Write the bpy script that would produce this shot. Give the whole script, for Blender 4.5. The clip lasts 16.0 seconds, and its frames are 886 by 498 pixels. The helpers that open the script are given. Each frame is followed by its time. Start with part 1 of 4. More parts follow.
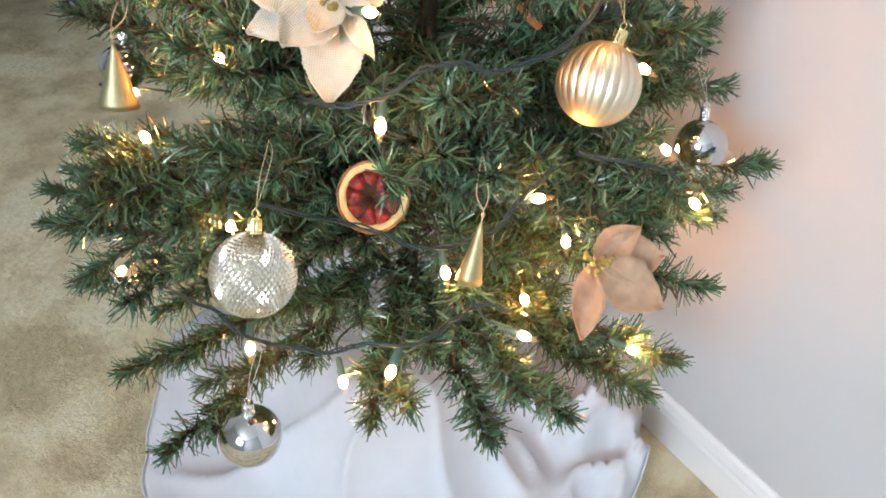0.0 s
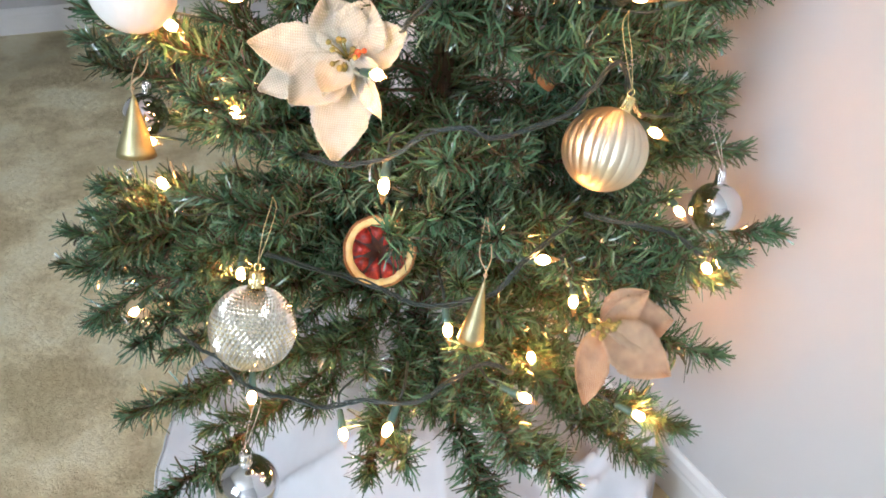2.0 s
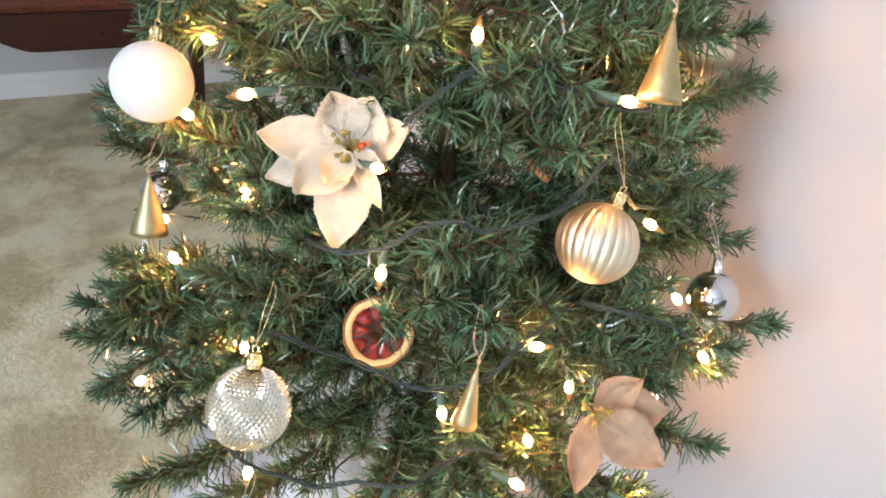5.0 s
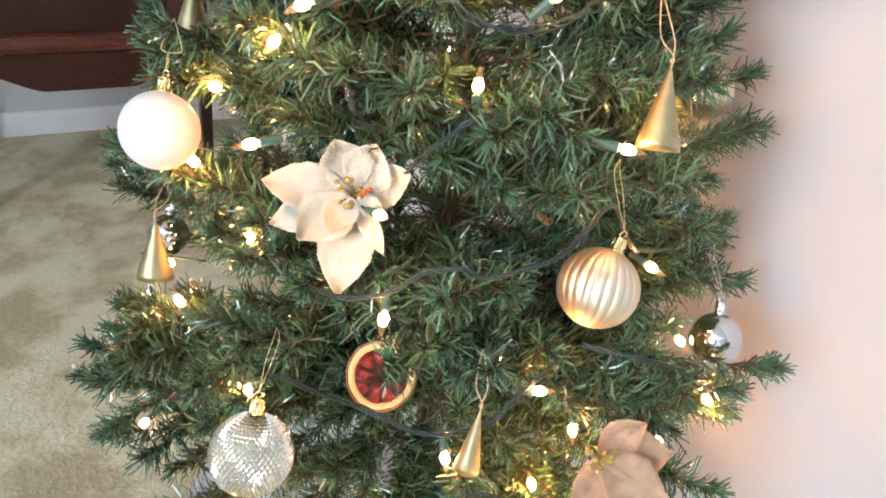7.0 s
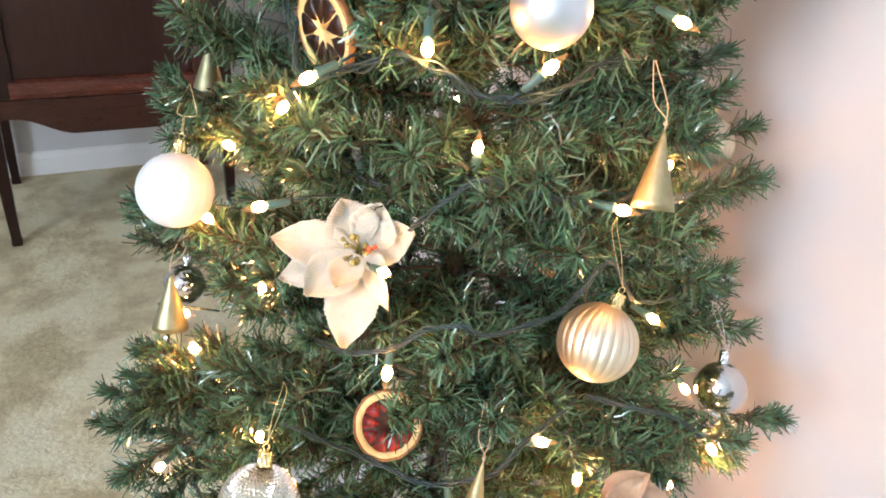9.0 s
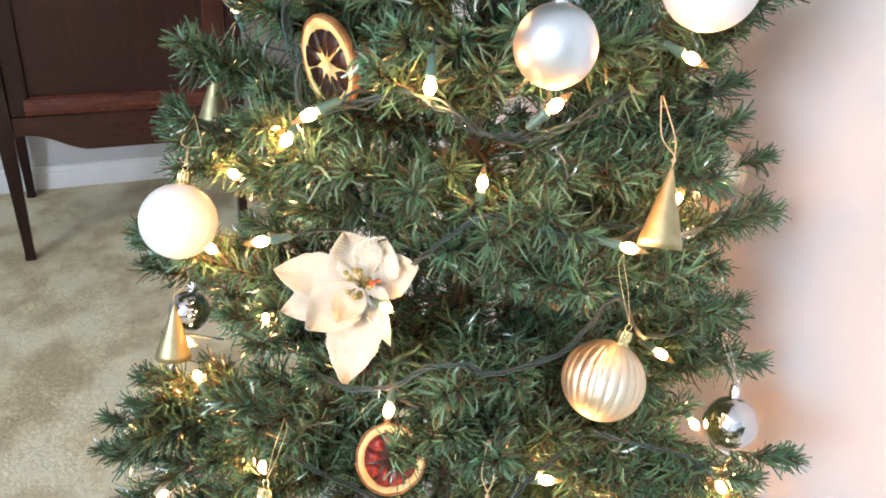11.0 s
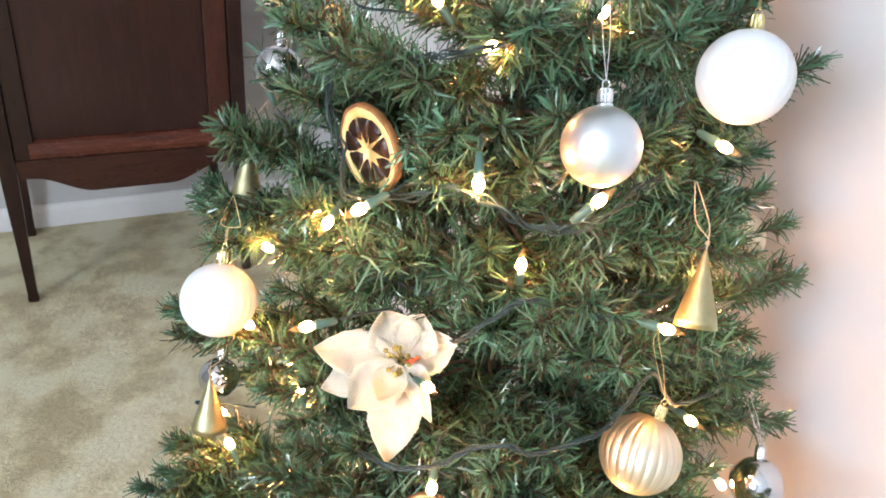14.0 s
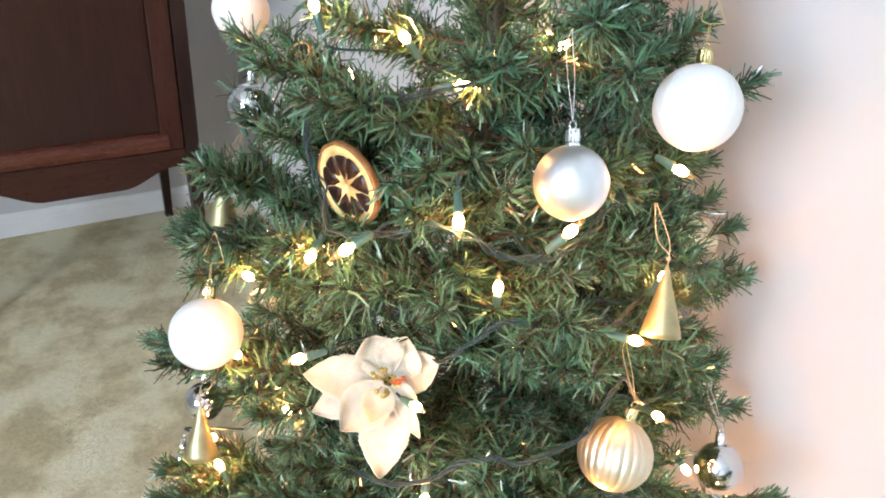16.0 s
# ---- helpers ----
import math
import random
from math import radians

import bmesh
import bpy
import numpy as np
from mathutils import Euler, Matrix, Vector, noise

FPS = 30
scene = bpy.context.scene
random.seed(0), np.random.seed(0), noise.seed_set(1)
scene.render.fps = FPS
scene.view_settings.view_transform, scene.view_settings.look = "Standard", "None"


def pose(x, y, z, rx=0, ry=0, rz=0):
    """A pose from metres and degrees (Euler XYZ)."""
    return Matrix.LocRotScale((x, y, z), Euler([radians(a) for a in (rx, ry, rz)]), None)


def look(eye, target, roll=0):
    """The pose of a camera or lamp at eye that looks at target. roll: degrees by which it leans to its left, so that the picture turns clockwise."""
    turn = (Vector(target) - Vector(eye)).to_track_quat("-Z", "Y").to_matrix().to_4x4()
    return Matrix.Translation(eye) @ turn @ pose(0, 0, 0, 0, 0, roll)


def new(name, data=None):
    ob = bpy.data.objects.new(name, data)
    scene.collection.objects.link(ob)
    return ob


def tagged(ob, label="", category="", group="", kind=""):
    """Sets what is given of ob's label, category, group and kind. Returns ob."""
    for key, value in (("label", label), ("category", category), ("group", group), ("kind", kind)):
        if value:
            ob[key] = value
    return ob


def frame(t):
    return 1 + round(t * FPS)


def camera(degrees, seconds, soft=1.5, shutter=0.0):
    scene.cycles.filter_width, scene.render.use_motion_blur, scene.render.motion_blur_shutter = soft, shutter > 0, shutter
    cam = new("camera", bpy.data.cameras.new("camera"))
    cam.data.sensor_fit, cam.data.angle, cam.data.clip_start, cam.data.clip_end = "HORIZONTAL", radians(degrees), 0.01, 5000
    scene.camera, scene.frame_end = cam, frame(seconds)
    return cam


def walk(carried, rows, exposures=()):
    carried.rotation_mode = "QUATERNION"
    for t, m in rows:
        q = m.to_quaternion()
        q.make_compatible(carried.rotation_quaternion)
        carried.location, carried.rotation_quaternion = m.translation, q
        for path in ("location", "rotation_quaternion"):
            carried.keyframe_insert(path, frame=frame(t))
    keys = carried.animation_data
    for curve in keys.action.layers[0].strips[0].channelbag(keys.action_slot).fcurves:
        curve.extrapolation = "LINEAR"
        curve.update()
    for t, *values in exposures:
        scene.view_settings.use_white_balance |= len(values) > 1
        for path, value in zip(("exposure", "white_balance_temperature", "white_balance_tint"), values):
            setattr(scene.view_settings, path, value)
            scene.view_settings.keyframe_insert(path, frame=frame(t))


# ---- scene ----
cam = camera(62.1, 16.0, soft=1.9)
METRES, EYE, TILT, LEAN, TURN = 0.275, 0.815, -39.16, -5.4, -34.5
ROWS = [
    (0.0, 0.0, 0.0, 0.0, 0.0, 0.0, -0.0),
    (0.5, 0.0203, -0.0016, 0.0089, 0.52, 0.7, -0.37),
    (1.0, 0.0643, -0.0023, 0.0328, 1.38, 1.26, -0.83),
    (1.5, 0.0776, 0.0043, 0.0466, 2.33, 1.85, -1.57),
    (2.0, 0.0866, 0.0024, 0.069, 2.65, 2.6, -2.2),
    (2.5, 0.0913, -0.0109, 0.0886, 3.02, 3.1, -2.62),
    (3.0, 0.1039, -0.0296, 0.0964, 3.18, 3.77, -2.83),
    (3.5, 0.1195, -0.0458, 0.1045, 3.37, 4.59, -3.12),
    (4.0, 0.1381, -0.0521, 0.1235, 3.61, 5.45, -3.59),
    (6.5, 0.1592, -0.0648, 0.1741, 4.62, 8.69, -3.82),
    (7.0, 0.165, -0.0777, 0.1876, 4.67, 9.23, -3.88),
    (7.5, 0.1618, -0.0912, 0.208, 5.01, 9.73, -4.01),
    (8.0, 0.1686, -0.0932, 0.2233, 5.27, 10.2, -4.43),
    (8.5, 0.2038, -0.1074, 0.2444, 5.92, 10.59, -4.46),
    (9.0, 0.2233, -0.1471, 0.2623, 6.47, 11.1, -4.06),
    (11.5, 0.2318, -0.1235, 0.3722, 7.71, 11.82, -4.7),
    (12.0, 0.2061, -0.1255, 0.4162, 8.07, 11.9, -4.53),
    (12.5, 0.1832, -0.131, 0.4415, 8.39, 12.06, -4.54),
    (13.0, 0.143, -0.1556, 0.4684, 8.58, 12.38, -4.64),
    (13.5, 0.1125, -0.1863, 0.487, 7.81, 12.78, -4.45),
    (14.0, 0.1041, -0.2337, 0.4842, 6.66, 13.09, -3.78),
    (14.5, 0.0914, -0.2637, 0.4802, 6.21, 12.4, -2.82),
    (15.0, 0.0721, -0.2941, 0.5167, 5.13, 11.51, -1.59),
    (15.5, 0.0662, -0.3378, 0.5488, 4.23, 11.45, -0.44),
    (16.0, 0.0337, -0.3761, 0.5927, 3.53, 11.44, 0.01),
]
EXPOSURES = [(0.0, -0.10, 6060, 9.5), (4.0, -0.01, 6080, 12.5), (9.0, 0.18, 6010, 11.5), (12.5, 0.29, 6010, 12), (16.0, 0.32, 5980, 9.5)]
BULB = 430.0
walk(cam, [(t, pose(0, 0, EYE, TILT, LEAN, TURN) @ pose(METRES * x, METRES * y, METRES * z, 90 + pitch, roll, yaw)) for t, x, y, z, yaw, pitch, roll in ROWS],
     exposures=EXPOSURES)

cam.data.dof.use_dof = False

# ---------------- world, daylight ----------------
world = bpy.data.worlds.new("world")
scene.world = world
world.use_nodes = True
wt = world.node_tree
sky = wt.nodes.new("ShaderNodeTexSky")
sky.sky_type = "NISHITA"
sky.sun_disc = False
sky.sun_elevation, sky.sun_rotation = radians(35), radians(200)
wt.links.new(sky.outputs[0], wt.nodes["Background"].inputs[0])
wt.nodes["Background"].inputs[1].default_value = 0.12

WIN_Y0, WIN_Y1, WIN_Z0, WIN_Z1, WEST, SOUTH, EAST, NORTH, CEIL = -1.50, -0.20, 0.95, 2.15, -2.3, -2.1, 0.672, 2.215, 2.4
day = bpy.data.lights.new("window_daylight", "AREA")
day.shape, day.size, day.size_y, day.energy, day.color = "RECTANGLE", WIN_Y1 - WIN_Y0 - 0.1, WIN_Z1 - WIN_Z0 - 0.1, 78, (0.80, 0.90, 1.0)
day_ob = new("window_daylight", day)
day_ob.matrix_world = look((WEST - 0.05, (WIN_Y0 + WIN_Y1) / 2, (WIN_Z0 + WIN_Z1) / 2), (0.2, (WIN_Y0 + WIN_Y1) / 2, 1.1))

# ---------------- materials ----------------


def mat(name, color=(0.5, 0.5, 0.5), rough=0.5, metal=0.0, spec=0.5):
    m = bpy.data.materials.new(name)
    m.use_nodes = True
    b = m.node_tree.nodes["Principled BSDF"]
    b.inputs["Base Color"].default_value = (*color, 1)
    b.inputs["Roughness"].default_value = rough
    b.inputs["Metallic"].default_value = metal
    b.inputs["Specular IOR Level"].default_value = spec
    return m


def nodes_of(m):
    t = m.node_tree
    return t, t.nodes["Principled BSDF"]


def node(t, kind, **inputs):
    n = t.nodes.new(kind)
    for key, value in inputs.items():
        n.inputs[key.replace("_", " ")].default_value = value
    return n


def coords(t, kind="Object", scale=(1, 1, 1)):
    c = t.nodes.new("ShaderNodeTexCoord")
    p = t.nodes.new("ShaderNodeMapping")
    p.inputs["Scale"].default_value = scale
    t.links.new(c.outputs[kind], p.inputs["Vector"])
    return p.outputs[0]


def ramp(t, fac, stops):
    r = t.nodes.new("ShaderNodeValToRGB")
    e = r.color_ramp.elements
    while len(e) < len(stops):
        e.new(0.5)
    for el, (pos, col) in zip(e, stops):
        el.position, el.color = pos, (*col, 1)
    t.links.new(fac, r.inputs[0])
    return r.outputs[0]


def bumped(t, b, height, strength=0.3, distance=0.002, chain=None):
    n = node(t, "ShaderNodeBump", Strength=strength, Distance=distance)
    t.links.new(height, n.inputs["Height"])
    if chain is not None:
        t.links.new(chain, n.inputs["Normal"])
    t.links.new(n.outputs[0], b.inputs["Normal"])
    return n.outputs[0]


def mixed(t, fac, a, b, mode="MIX"):
    n = t.nodes.new("ShaderNodeMix")
    n.data_type, n.blend_type = "RGBA", mode
    for sock, v in ((n.inputs[0], fac), (n.inputs[6], a), (n.inputs[7], b)):
        if isinstance(v, (int, float)):
            sock.default_value = v
        elif isinstance(v, tuple):
            sock.default_value = (*v, 1)
        else:
            t.links.new(v, sock)
    return n.outputs[2]


def noisy(name, stops, scale, rough=0.5, metal=0.0, bump=0.0, bump_scale=None, dist=0.001, detail=6, stretch=(1, 1, 1), kind="Object", spec=0.5):
    """A surface whose colour wanders along a noise, with fine relief."""
    m = mat(name, rough=rough, metal=metal, spec=spec)
    t, b = nodes_of(m)
    v = coords(t, kind, stretch)
    n = node(t, "ShaderNodeTexNoise", Scale=scale, Detail=detail, Roughness=0.6)
    t.links.new(v, n.inputs["Vector"])
    t.links.new(ramp(t, n.outputs[0], stops), b.inputs["Base Color"])
    if bump:
        n2 = node(t, "ShaderNodeTexNoise", Scale=bump_scale or scale * 4, Detail=4)
        t.links.new(v, n2.inputs["Vector"])
        bumped(t, b, n2.outputs[0], bump, dist)
    return m


def needle_material():
    m = mat("green_needles", rough=0.2, spec=0.75)
    t, b = nodes_of(m)
    g = t.nodes.new("ShaderNodeNewGeometry")
    c = ramp(t, g.outputs["Random Per Island"], [(0.0, (0.080, 0.054, 0.028)), (0.13, (0.070, 0.060, 0.030)), (0.22, (0.034, 0.072, 0.043)), (0.40, (0.060, 0.150, 0.084)), (0.75, (0.106, 0.240, 0.130)), (1.0, (0.190, 0.300, 0.215))])
    n = node(t, "ShaderNodeTexNoise", Scale=9.0, Detail=3)
    t.links.new(coords(t, "Object"), n.inputs["Vector"])
    c2 = mixed(t, ramp(t, n.outputs[0], [(0.35, (0, 0, 0)), (0.7, (0.55, 0.55, 0.55))]), c, (0.055, 0.095, 0.038))
    t.links.new(c2, b.inputs["Base Color"])
    return m


def carpet_material():
    m = mat("beige_carpet", rough=0.95, spec=0.1)
    t, b = nodes_of(m)
    v = coords(t)
    big = node(t, "ShaderNodeTexNoise", Scale=6.5, Detail=4, Roughness=0.6, Distortion=0.15)
    mid = node(t, "ShaderNodeTexNoise", Scale=75.0, Detail=4, Roughness=0.65)
    fine = node(t, "ShaderNodeTexNoise", Scale=420.0, Detail=3, Roughness=0.7)
    for n in (big, mid, fine):
        t.links.new(v, n.inputs["Vector"])
    c = ramp(t, big.outputs[0], [(0.40, (0.560, 0.480, 0.300)), (0.5, (0.725, 0.645, 0.440)), (0.58, (0.815, 0.755, 0.560))])
    c = mixed(t, 0.35, c, ramp(t, mid.outputs[0], [(0.3, (0.30, 0.28, 0.25)), (0.7, (0.62, 0.60, 0.56))]), "OVERLAY")
    c = mixed(t, 0.18, c, ramp(t, fine.outputs[0], [(0.25, (0.15, 0.14, 0.12)), (0.75, (0.80, 0.79, 0.77))]), "OVERLAY")
    t.links.new(c, b.inputs["Base Color"])
    first = bumped(t, b, mid.outputs[0], 0.5, 0.012)
    bumped(t, b, fine.outputs[0], 0.8, 0.004, first)
    return m


def wall_material():
    m = mat("white_wall_paint", rough=0.7, spec=0.25)
    t, b = nodes_of(m)
    v = coords(t)
    n = node(t, "ShaderNodeTexNoise", Scale=1.6, Detail=4)
    f = node(t, "ShaderNodeTexNoise", Scale=160.0, Detail=3)
    for k in (n, f):
        t.links.new(v, k.inputs["Vector"])
    t.links.new(ramp(t, n.outputs[0], [(0.3, (0.53, 0.527, 0.525)), (0.7, (0.58, 0.577, 0.575))]), b.inputs["Base Color"])
    bumped(t, b, f.outputs[0], 0.12, 0.001)
    return m


def weave_material(name, a, bcol, scale=900.0, rough=0.9, bump=0.5):
    """Woven cloth: two crossed sets of threads."""
    m = mat(name, rough=rough, spec=0.15)
    t, b = nodes_of(m)
    v = coords(t, "UV")
    w1 = node(t, "ShaderNodeTexWave", Scale=scale, Distortion=0.6)
    w2 = node(t, "ShaderNodeTexWave", Scale=scale, Distortion=0.6)
    w1.bands_direction, w2.bands_direction = "X", "Y"
    n = node(t, "ShaderNodeTexNoise", Scale=6.0, Detail=5)
    for k in (w1, w2, n):
        t.links.new(v, k.inputs["Vector"])
    h = mixed(t, 1.0, w1.outputs[0], w2.outputs[0], "MULTIPLY")
    c = ramp(t, n.outputs[0], [(0.3, a), (0.7, bcol)])
    c = mixed(t, 0.42, c, h, "OVERLAY")
    t.links.new(c, b.inputs["Base Color"])
    bumped(t, b, h, bump, 0.0006)
    tr = t.nodes.new("ShaderNodeBsdfTranslucent")
    t.links.new(c, tr.inputs[0])
    ms = node(t, "ShaderNodeMixShader", Fac=0.28)
    out = t.nodes["Material Output"]
    t.links.new(b.outputs[0], ms.inputs[1])
    t.links.new(tr.outputs[0], ms.inputs[2])
    t.links.new(ms.outputs[0], out.inputs[0])
    return m


def wood_material(name, dark, light, rough=0.32, grain=(9, 9, 1.2)):
    m = mat(name, rough=rough, spec=0.32)
    t, b = nodes_of(m)
    v = coords(t, "Object", grain)
    n = node(t, "ShaderNodeTexNoise", Scale=5.0, Detail=8, Roughness=0.65, Distortion=1.2)
    f = node(t, "ShaderNodeTexNoise", Scale=60.0, Detail=4)
    for k in (n, f):
        t.links.new(v, k.inputs["Vector"])
    c = ramp(t, n.outputs[0], [(0.3, dark), (0.72, light)])
    c = mixed(t, 0.3, c, f.outputs[0], "OVERLAY")
    t.links.new(c, b.inputs["Base Color"])
    t.links.new(ramp(t, f.outputs[0], [(0.2, (rough - 0.08,) * 3), (0.8, (rough + 0.14,) * 3)]), b.inputs["Roughness"])
    bumped(t, b, f.outputs[0], 0.1, 0.0008)
    return m


def glow_material(name, color, strength):
    m = mat(name, (0.9, 0.8, 0.6), 0.1)
    t, b = nodes_of(m)
    b.inputs["Emission Color"].default_value = (*color, 1)
    b.inputs["Emission Strength"].default_value = strength
    return m


def clear_amber():
    """Thin bulb glass that glows amber and lets the filament's light through."""
    m = glow_material("amber_lit_glass", (1.0, 0.50, 0.16), 1.4)
    t, b = nodes_of(m)
    b.inputs["Base Color"].default_value = (0.05, 0.04, 0.03, 1)
    b.inputs["Roughness"].default_value = 0.04
    tr = t.nodes.new("ShaderNodeBsdfTransparent")
    ms = node(t, "ShaderNodeMixShader", Fac=0.12)
    t.links.new(tr.outputs[0], ms.inputs[1])
    t.links.new(b.outputs[0], ms.inputs[2])
    t.links.new(ms.outputs[0], t.nodes["Material Output"].inputs[0])
    return m


def orange_flesh(name, dark, mid, light):
    """Dried citrus: dark pulp with pale membranes running out from the core."""
    m = mat(name, rough=0.35, spec=0.5)
    t, b = nodes_of(m)
    v = coords(t, "Object")
    n = node(t, "ShaderNodeTexNoise", Scale=140.0, Detail=5, Roughness=0.7)
    t.links.new(v, n.inputs["Vector"])
    t.links.new(ramp(t, n.outputs[0], [(0.3, dark), (0.56, mid), (0.78, light)]), b.inputs["Base Color"])
    bumped(t, b, n.outputs[0], 0.5, 0.001)
    return m


M_NEEDLE = needle_material()
M_TWIG = noisy("branch_wire", [(0.3, (0.055, 0.036, 0.020)), (0.7, (0.120, 0.080, 0.045))], 60, 0.7)
M_BROWN = noisy("brown_needle_film", [(0.3, (0.045, 0.034, 0.018)), (0.7, (0.088, 0.064, 0.034))], 70, 0.34)
M_TRUNK = noisy("dark_trunk_paint", [(0.3, (0.016, 0.020, 0.010)), (0.7, (0.035, 0.034, 0.018))], 40, 0.5)
M_CARPET, M_WALL = carpet_material(), wall_material()
M_CEIL = noisy("ceiling_paint", [(0.3, (0.74, 0.74, 0.73)), (0.7, (0.8, 0.8, 0.79))], 2, 0.8, bump=0.2, bump_scale=90)
M_TRIM = noisy("white_gloss_trim", [(0.3, (0.76, 0.76, 0.75)), (0.7, (0.82, 0.82, 0.81))], 8, 0.35, bump=0.06, bump_scale=40)
M_SHEET = noisy("white_cotton", [(0.3, (0.54, 0.575, 0.61)), (0.7, (0.61, 0.645, 0.68))], 14, 0.85, bump=0.25, bump_scale=900, dist=0.0006, spec=0.15)
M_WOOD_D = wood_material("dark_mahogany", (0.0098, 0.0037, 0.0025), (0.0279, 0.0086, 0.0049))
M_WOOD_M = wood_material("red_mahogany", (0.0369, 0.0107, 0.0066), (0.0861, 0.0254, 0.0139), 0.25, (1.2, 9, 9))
# moulding wood, lightened in colour for the light caught along its top
M_WOOD_R = wood_material("polished_red_mahogany_lit", (0.0615, 0.0172, 0.0107), (0.1353, 0.0394, 0.0230), 0.2, (1.2, 9, 9))
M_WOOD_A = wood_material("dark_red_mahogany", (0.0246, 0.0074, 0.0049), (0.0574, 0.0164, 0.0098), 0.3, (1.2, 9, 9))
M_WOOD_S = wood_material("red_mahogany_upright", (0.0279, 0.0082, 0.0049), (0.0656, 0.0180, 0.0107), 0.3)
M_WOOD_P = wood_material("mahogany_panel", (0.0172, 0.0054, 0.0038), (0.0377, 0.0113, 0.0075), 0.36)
M_CABLE = noisy("dark_green_cable", [(0.3, (0.009, 0.026, 0.026)), (0.7, (0.022, 0.050, 0.050))], 120, 0.34)
M_SOCKET = noisy("green_socket_plastic", [(0.3, (0.040, 0.105, 0.085)), (0.7, (0.075, 0.155, 0.125))], 90, 0.42)
M_GLOW = glow_material("lit_filament_bulb", (1.0, 0.40, 0.115), BULB)
M_AMBER = clear_amber()
M_TIP = mat("clear_bulb_glass", (0.92, 0.9, 0.85), 0.05)
M_TIP.node_tree.nodes["Principled BSDF"].inputs["Transmission Weight"].default_value = 0.9
M_GOLD = noisy("satin_champagne_gold", [(0.3, (0.74, 0.64, 0.48)), (0.7, (0.82, 0.73, 0.57))], 30, 0.42, 1.0, 0.05, 700)
M_CAPGOLD = noisy("gold_foil_cap", [(0.3, (0.78, 0.62, 0.25)), (0.7, (0.9, 0.78, 0.42))], 200, 0.16, 1.0)
M_CAPSILVER = noisy("silver_foil_cap", [(0.3, (0.72, 0.74, 0.76)), (0.7, (0.85, 0.86, 0.88))], 200, 0.14, 1.0)
M_DIAMOND = noisy("champagne_silver_facets", [(0.3, (0.72, 0.68, 0.59)), (0.7, (0.84, 0.81, 0.73))], 60, 0.17, 1.0)
M_CHROME = noisy("mirror_silver", [(0.3, (0.62, 0.63, 0.65)), (0.7, (0.70, 0.71, 0.73))], 20, 0.05, 1.0)
M_MATTE = noisy("satin_silver", [(0.3, (0.72, 0.745, 0.78)), (0.7, (0.80, 0.82, 0.85))], 25, 0.42, 1.0, 0.06, 800)
M_PEARL = noisy("pearly_white", [(0.3, (0.72, 0.715, 0.70)), (0.7, (0.80, 0.795, 0.78))], 40, 0.42, 0.0, 0.15, 260)
M_BRASS = noisy("aged_brass_sheet", [(0.3, (0.36, 0.33, 0.18)), (0.7, (0.52, 0.48, 0.29))], 60, 0.5, 1.0, 0.2, 180)
M_TWINE = noisy("jute_twine", [(0.3, (0.40, 0.30, 0.18)), (0.7, (0.58, 0.46, 0.30))], 500, 0.9, bump=0.6, bump_scale=1500)
M_THREAD = noisy("gold_thread", [(0.3, (0.55, 0.45, 0.2)), (0.7, (0.75, 0.65, 0.35))], 300, 0.35, 0.8)
M_SILVERTHREAD = noisy("silver_thread", [(0.3, (0.55, 0.56, 0.58)), (0.7, (0.8, 0.8, 0.82))], 300, 0.3, 0.8)
M_CREAM = weave_material("cream_open_weave", (0.68, 0.70, 0.630), (0.76, 0.78, 0.720), 11.0, 0.9, 0.8)
M_BURLAP = weave_material("tan_burlap", (0.60, 0.47, 0.32), (0.76, 0.62, 0.45), 14.0, 0.9, 0.8)
M_STAMEN = noisy("olive_stamen", [(0.3, (0.20, 0.17, 0.04)), (0.7, (0.38, 0.33, 0.10))], 90, 0.5)
M_BERRY = noisy("orange_red_berry", [(0.3, (0.38, 0.05, 0.02)), (0.7, (0.60, 0.13, 0.03))], 90, 0.35)
M_PEEL = noisy("dried_orange_peel", [(0.3, (0.20, 0.085, 0.025)), (0.7, (0.34, 0.16, 0.050))], 90, 0.5, bump=0.5, bump_scale=500)
M_PITH = noisy("pale_citrus_pith", [(0.3, (0.66, 0.47, 0.16)), (0.7, (0.80, 0.67, 0.34))], 120, 0.6, bump=0.3, bump_scale=400)
M_PULP = orange_flesh("dark_dried_pulp", (0.010, 0.004, 0.003), (0.030, 0.010, 0.006), (0.075, 0.026, 0.012))
# red pulp colour, its brightest speckle standing in for glints
M_BLOOD = orange_flesh("blood_orange_pulp", (0.030, 0.004, 0.003), (0.260, 0.014, 0.008), (0.70, 0.07, 0.03))
M_HINGE = noisy("worn_brass_hinge", [(0.3, (0.35, 0.27, 0.12)), (0.7, (0.6, 0.5, 0.28))], 150, 0.35, 1.0)
M_PANE = mat("window_glass", (1, 1, 1), 0.0)
M_PANE.node_tree.nodes["Principled BSDF"].inputs["Transmission Weight"].default_value = 1.0

# ---------------- mesh helpers ----------------


def empty(name, at, label, category, group=""):
    ob = new(name)
    ob.empty_display_size = 0.02
    ob.location = at
    return tagged(ob, label, category, group)


def part(name, bm, material, parent=None, label="", smooth=True, at=None):
    """Links a bmesh as one mesh object under a thing or a part."""
    me = bpy.data.meshes.new(name)
    bm.normal_update()
    bm.to_mesh(me)
    bm.free()
    for m in material if isinstance(material, (list, tuple)) else (material,):
        me.materials.append(m)
    if smooth:
        me.polygons.foreach_set("use_smooth", [True] * len(me.polygons))
    ob = new(name, me)
    if at is not None:
        ob.location = at
    if parent is not None:
        ob.parent = parent
    if label:
        ob["label"] = label
    return ob


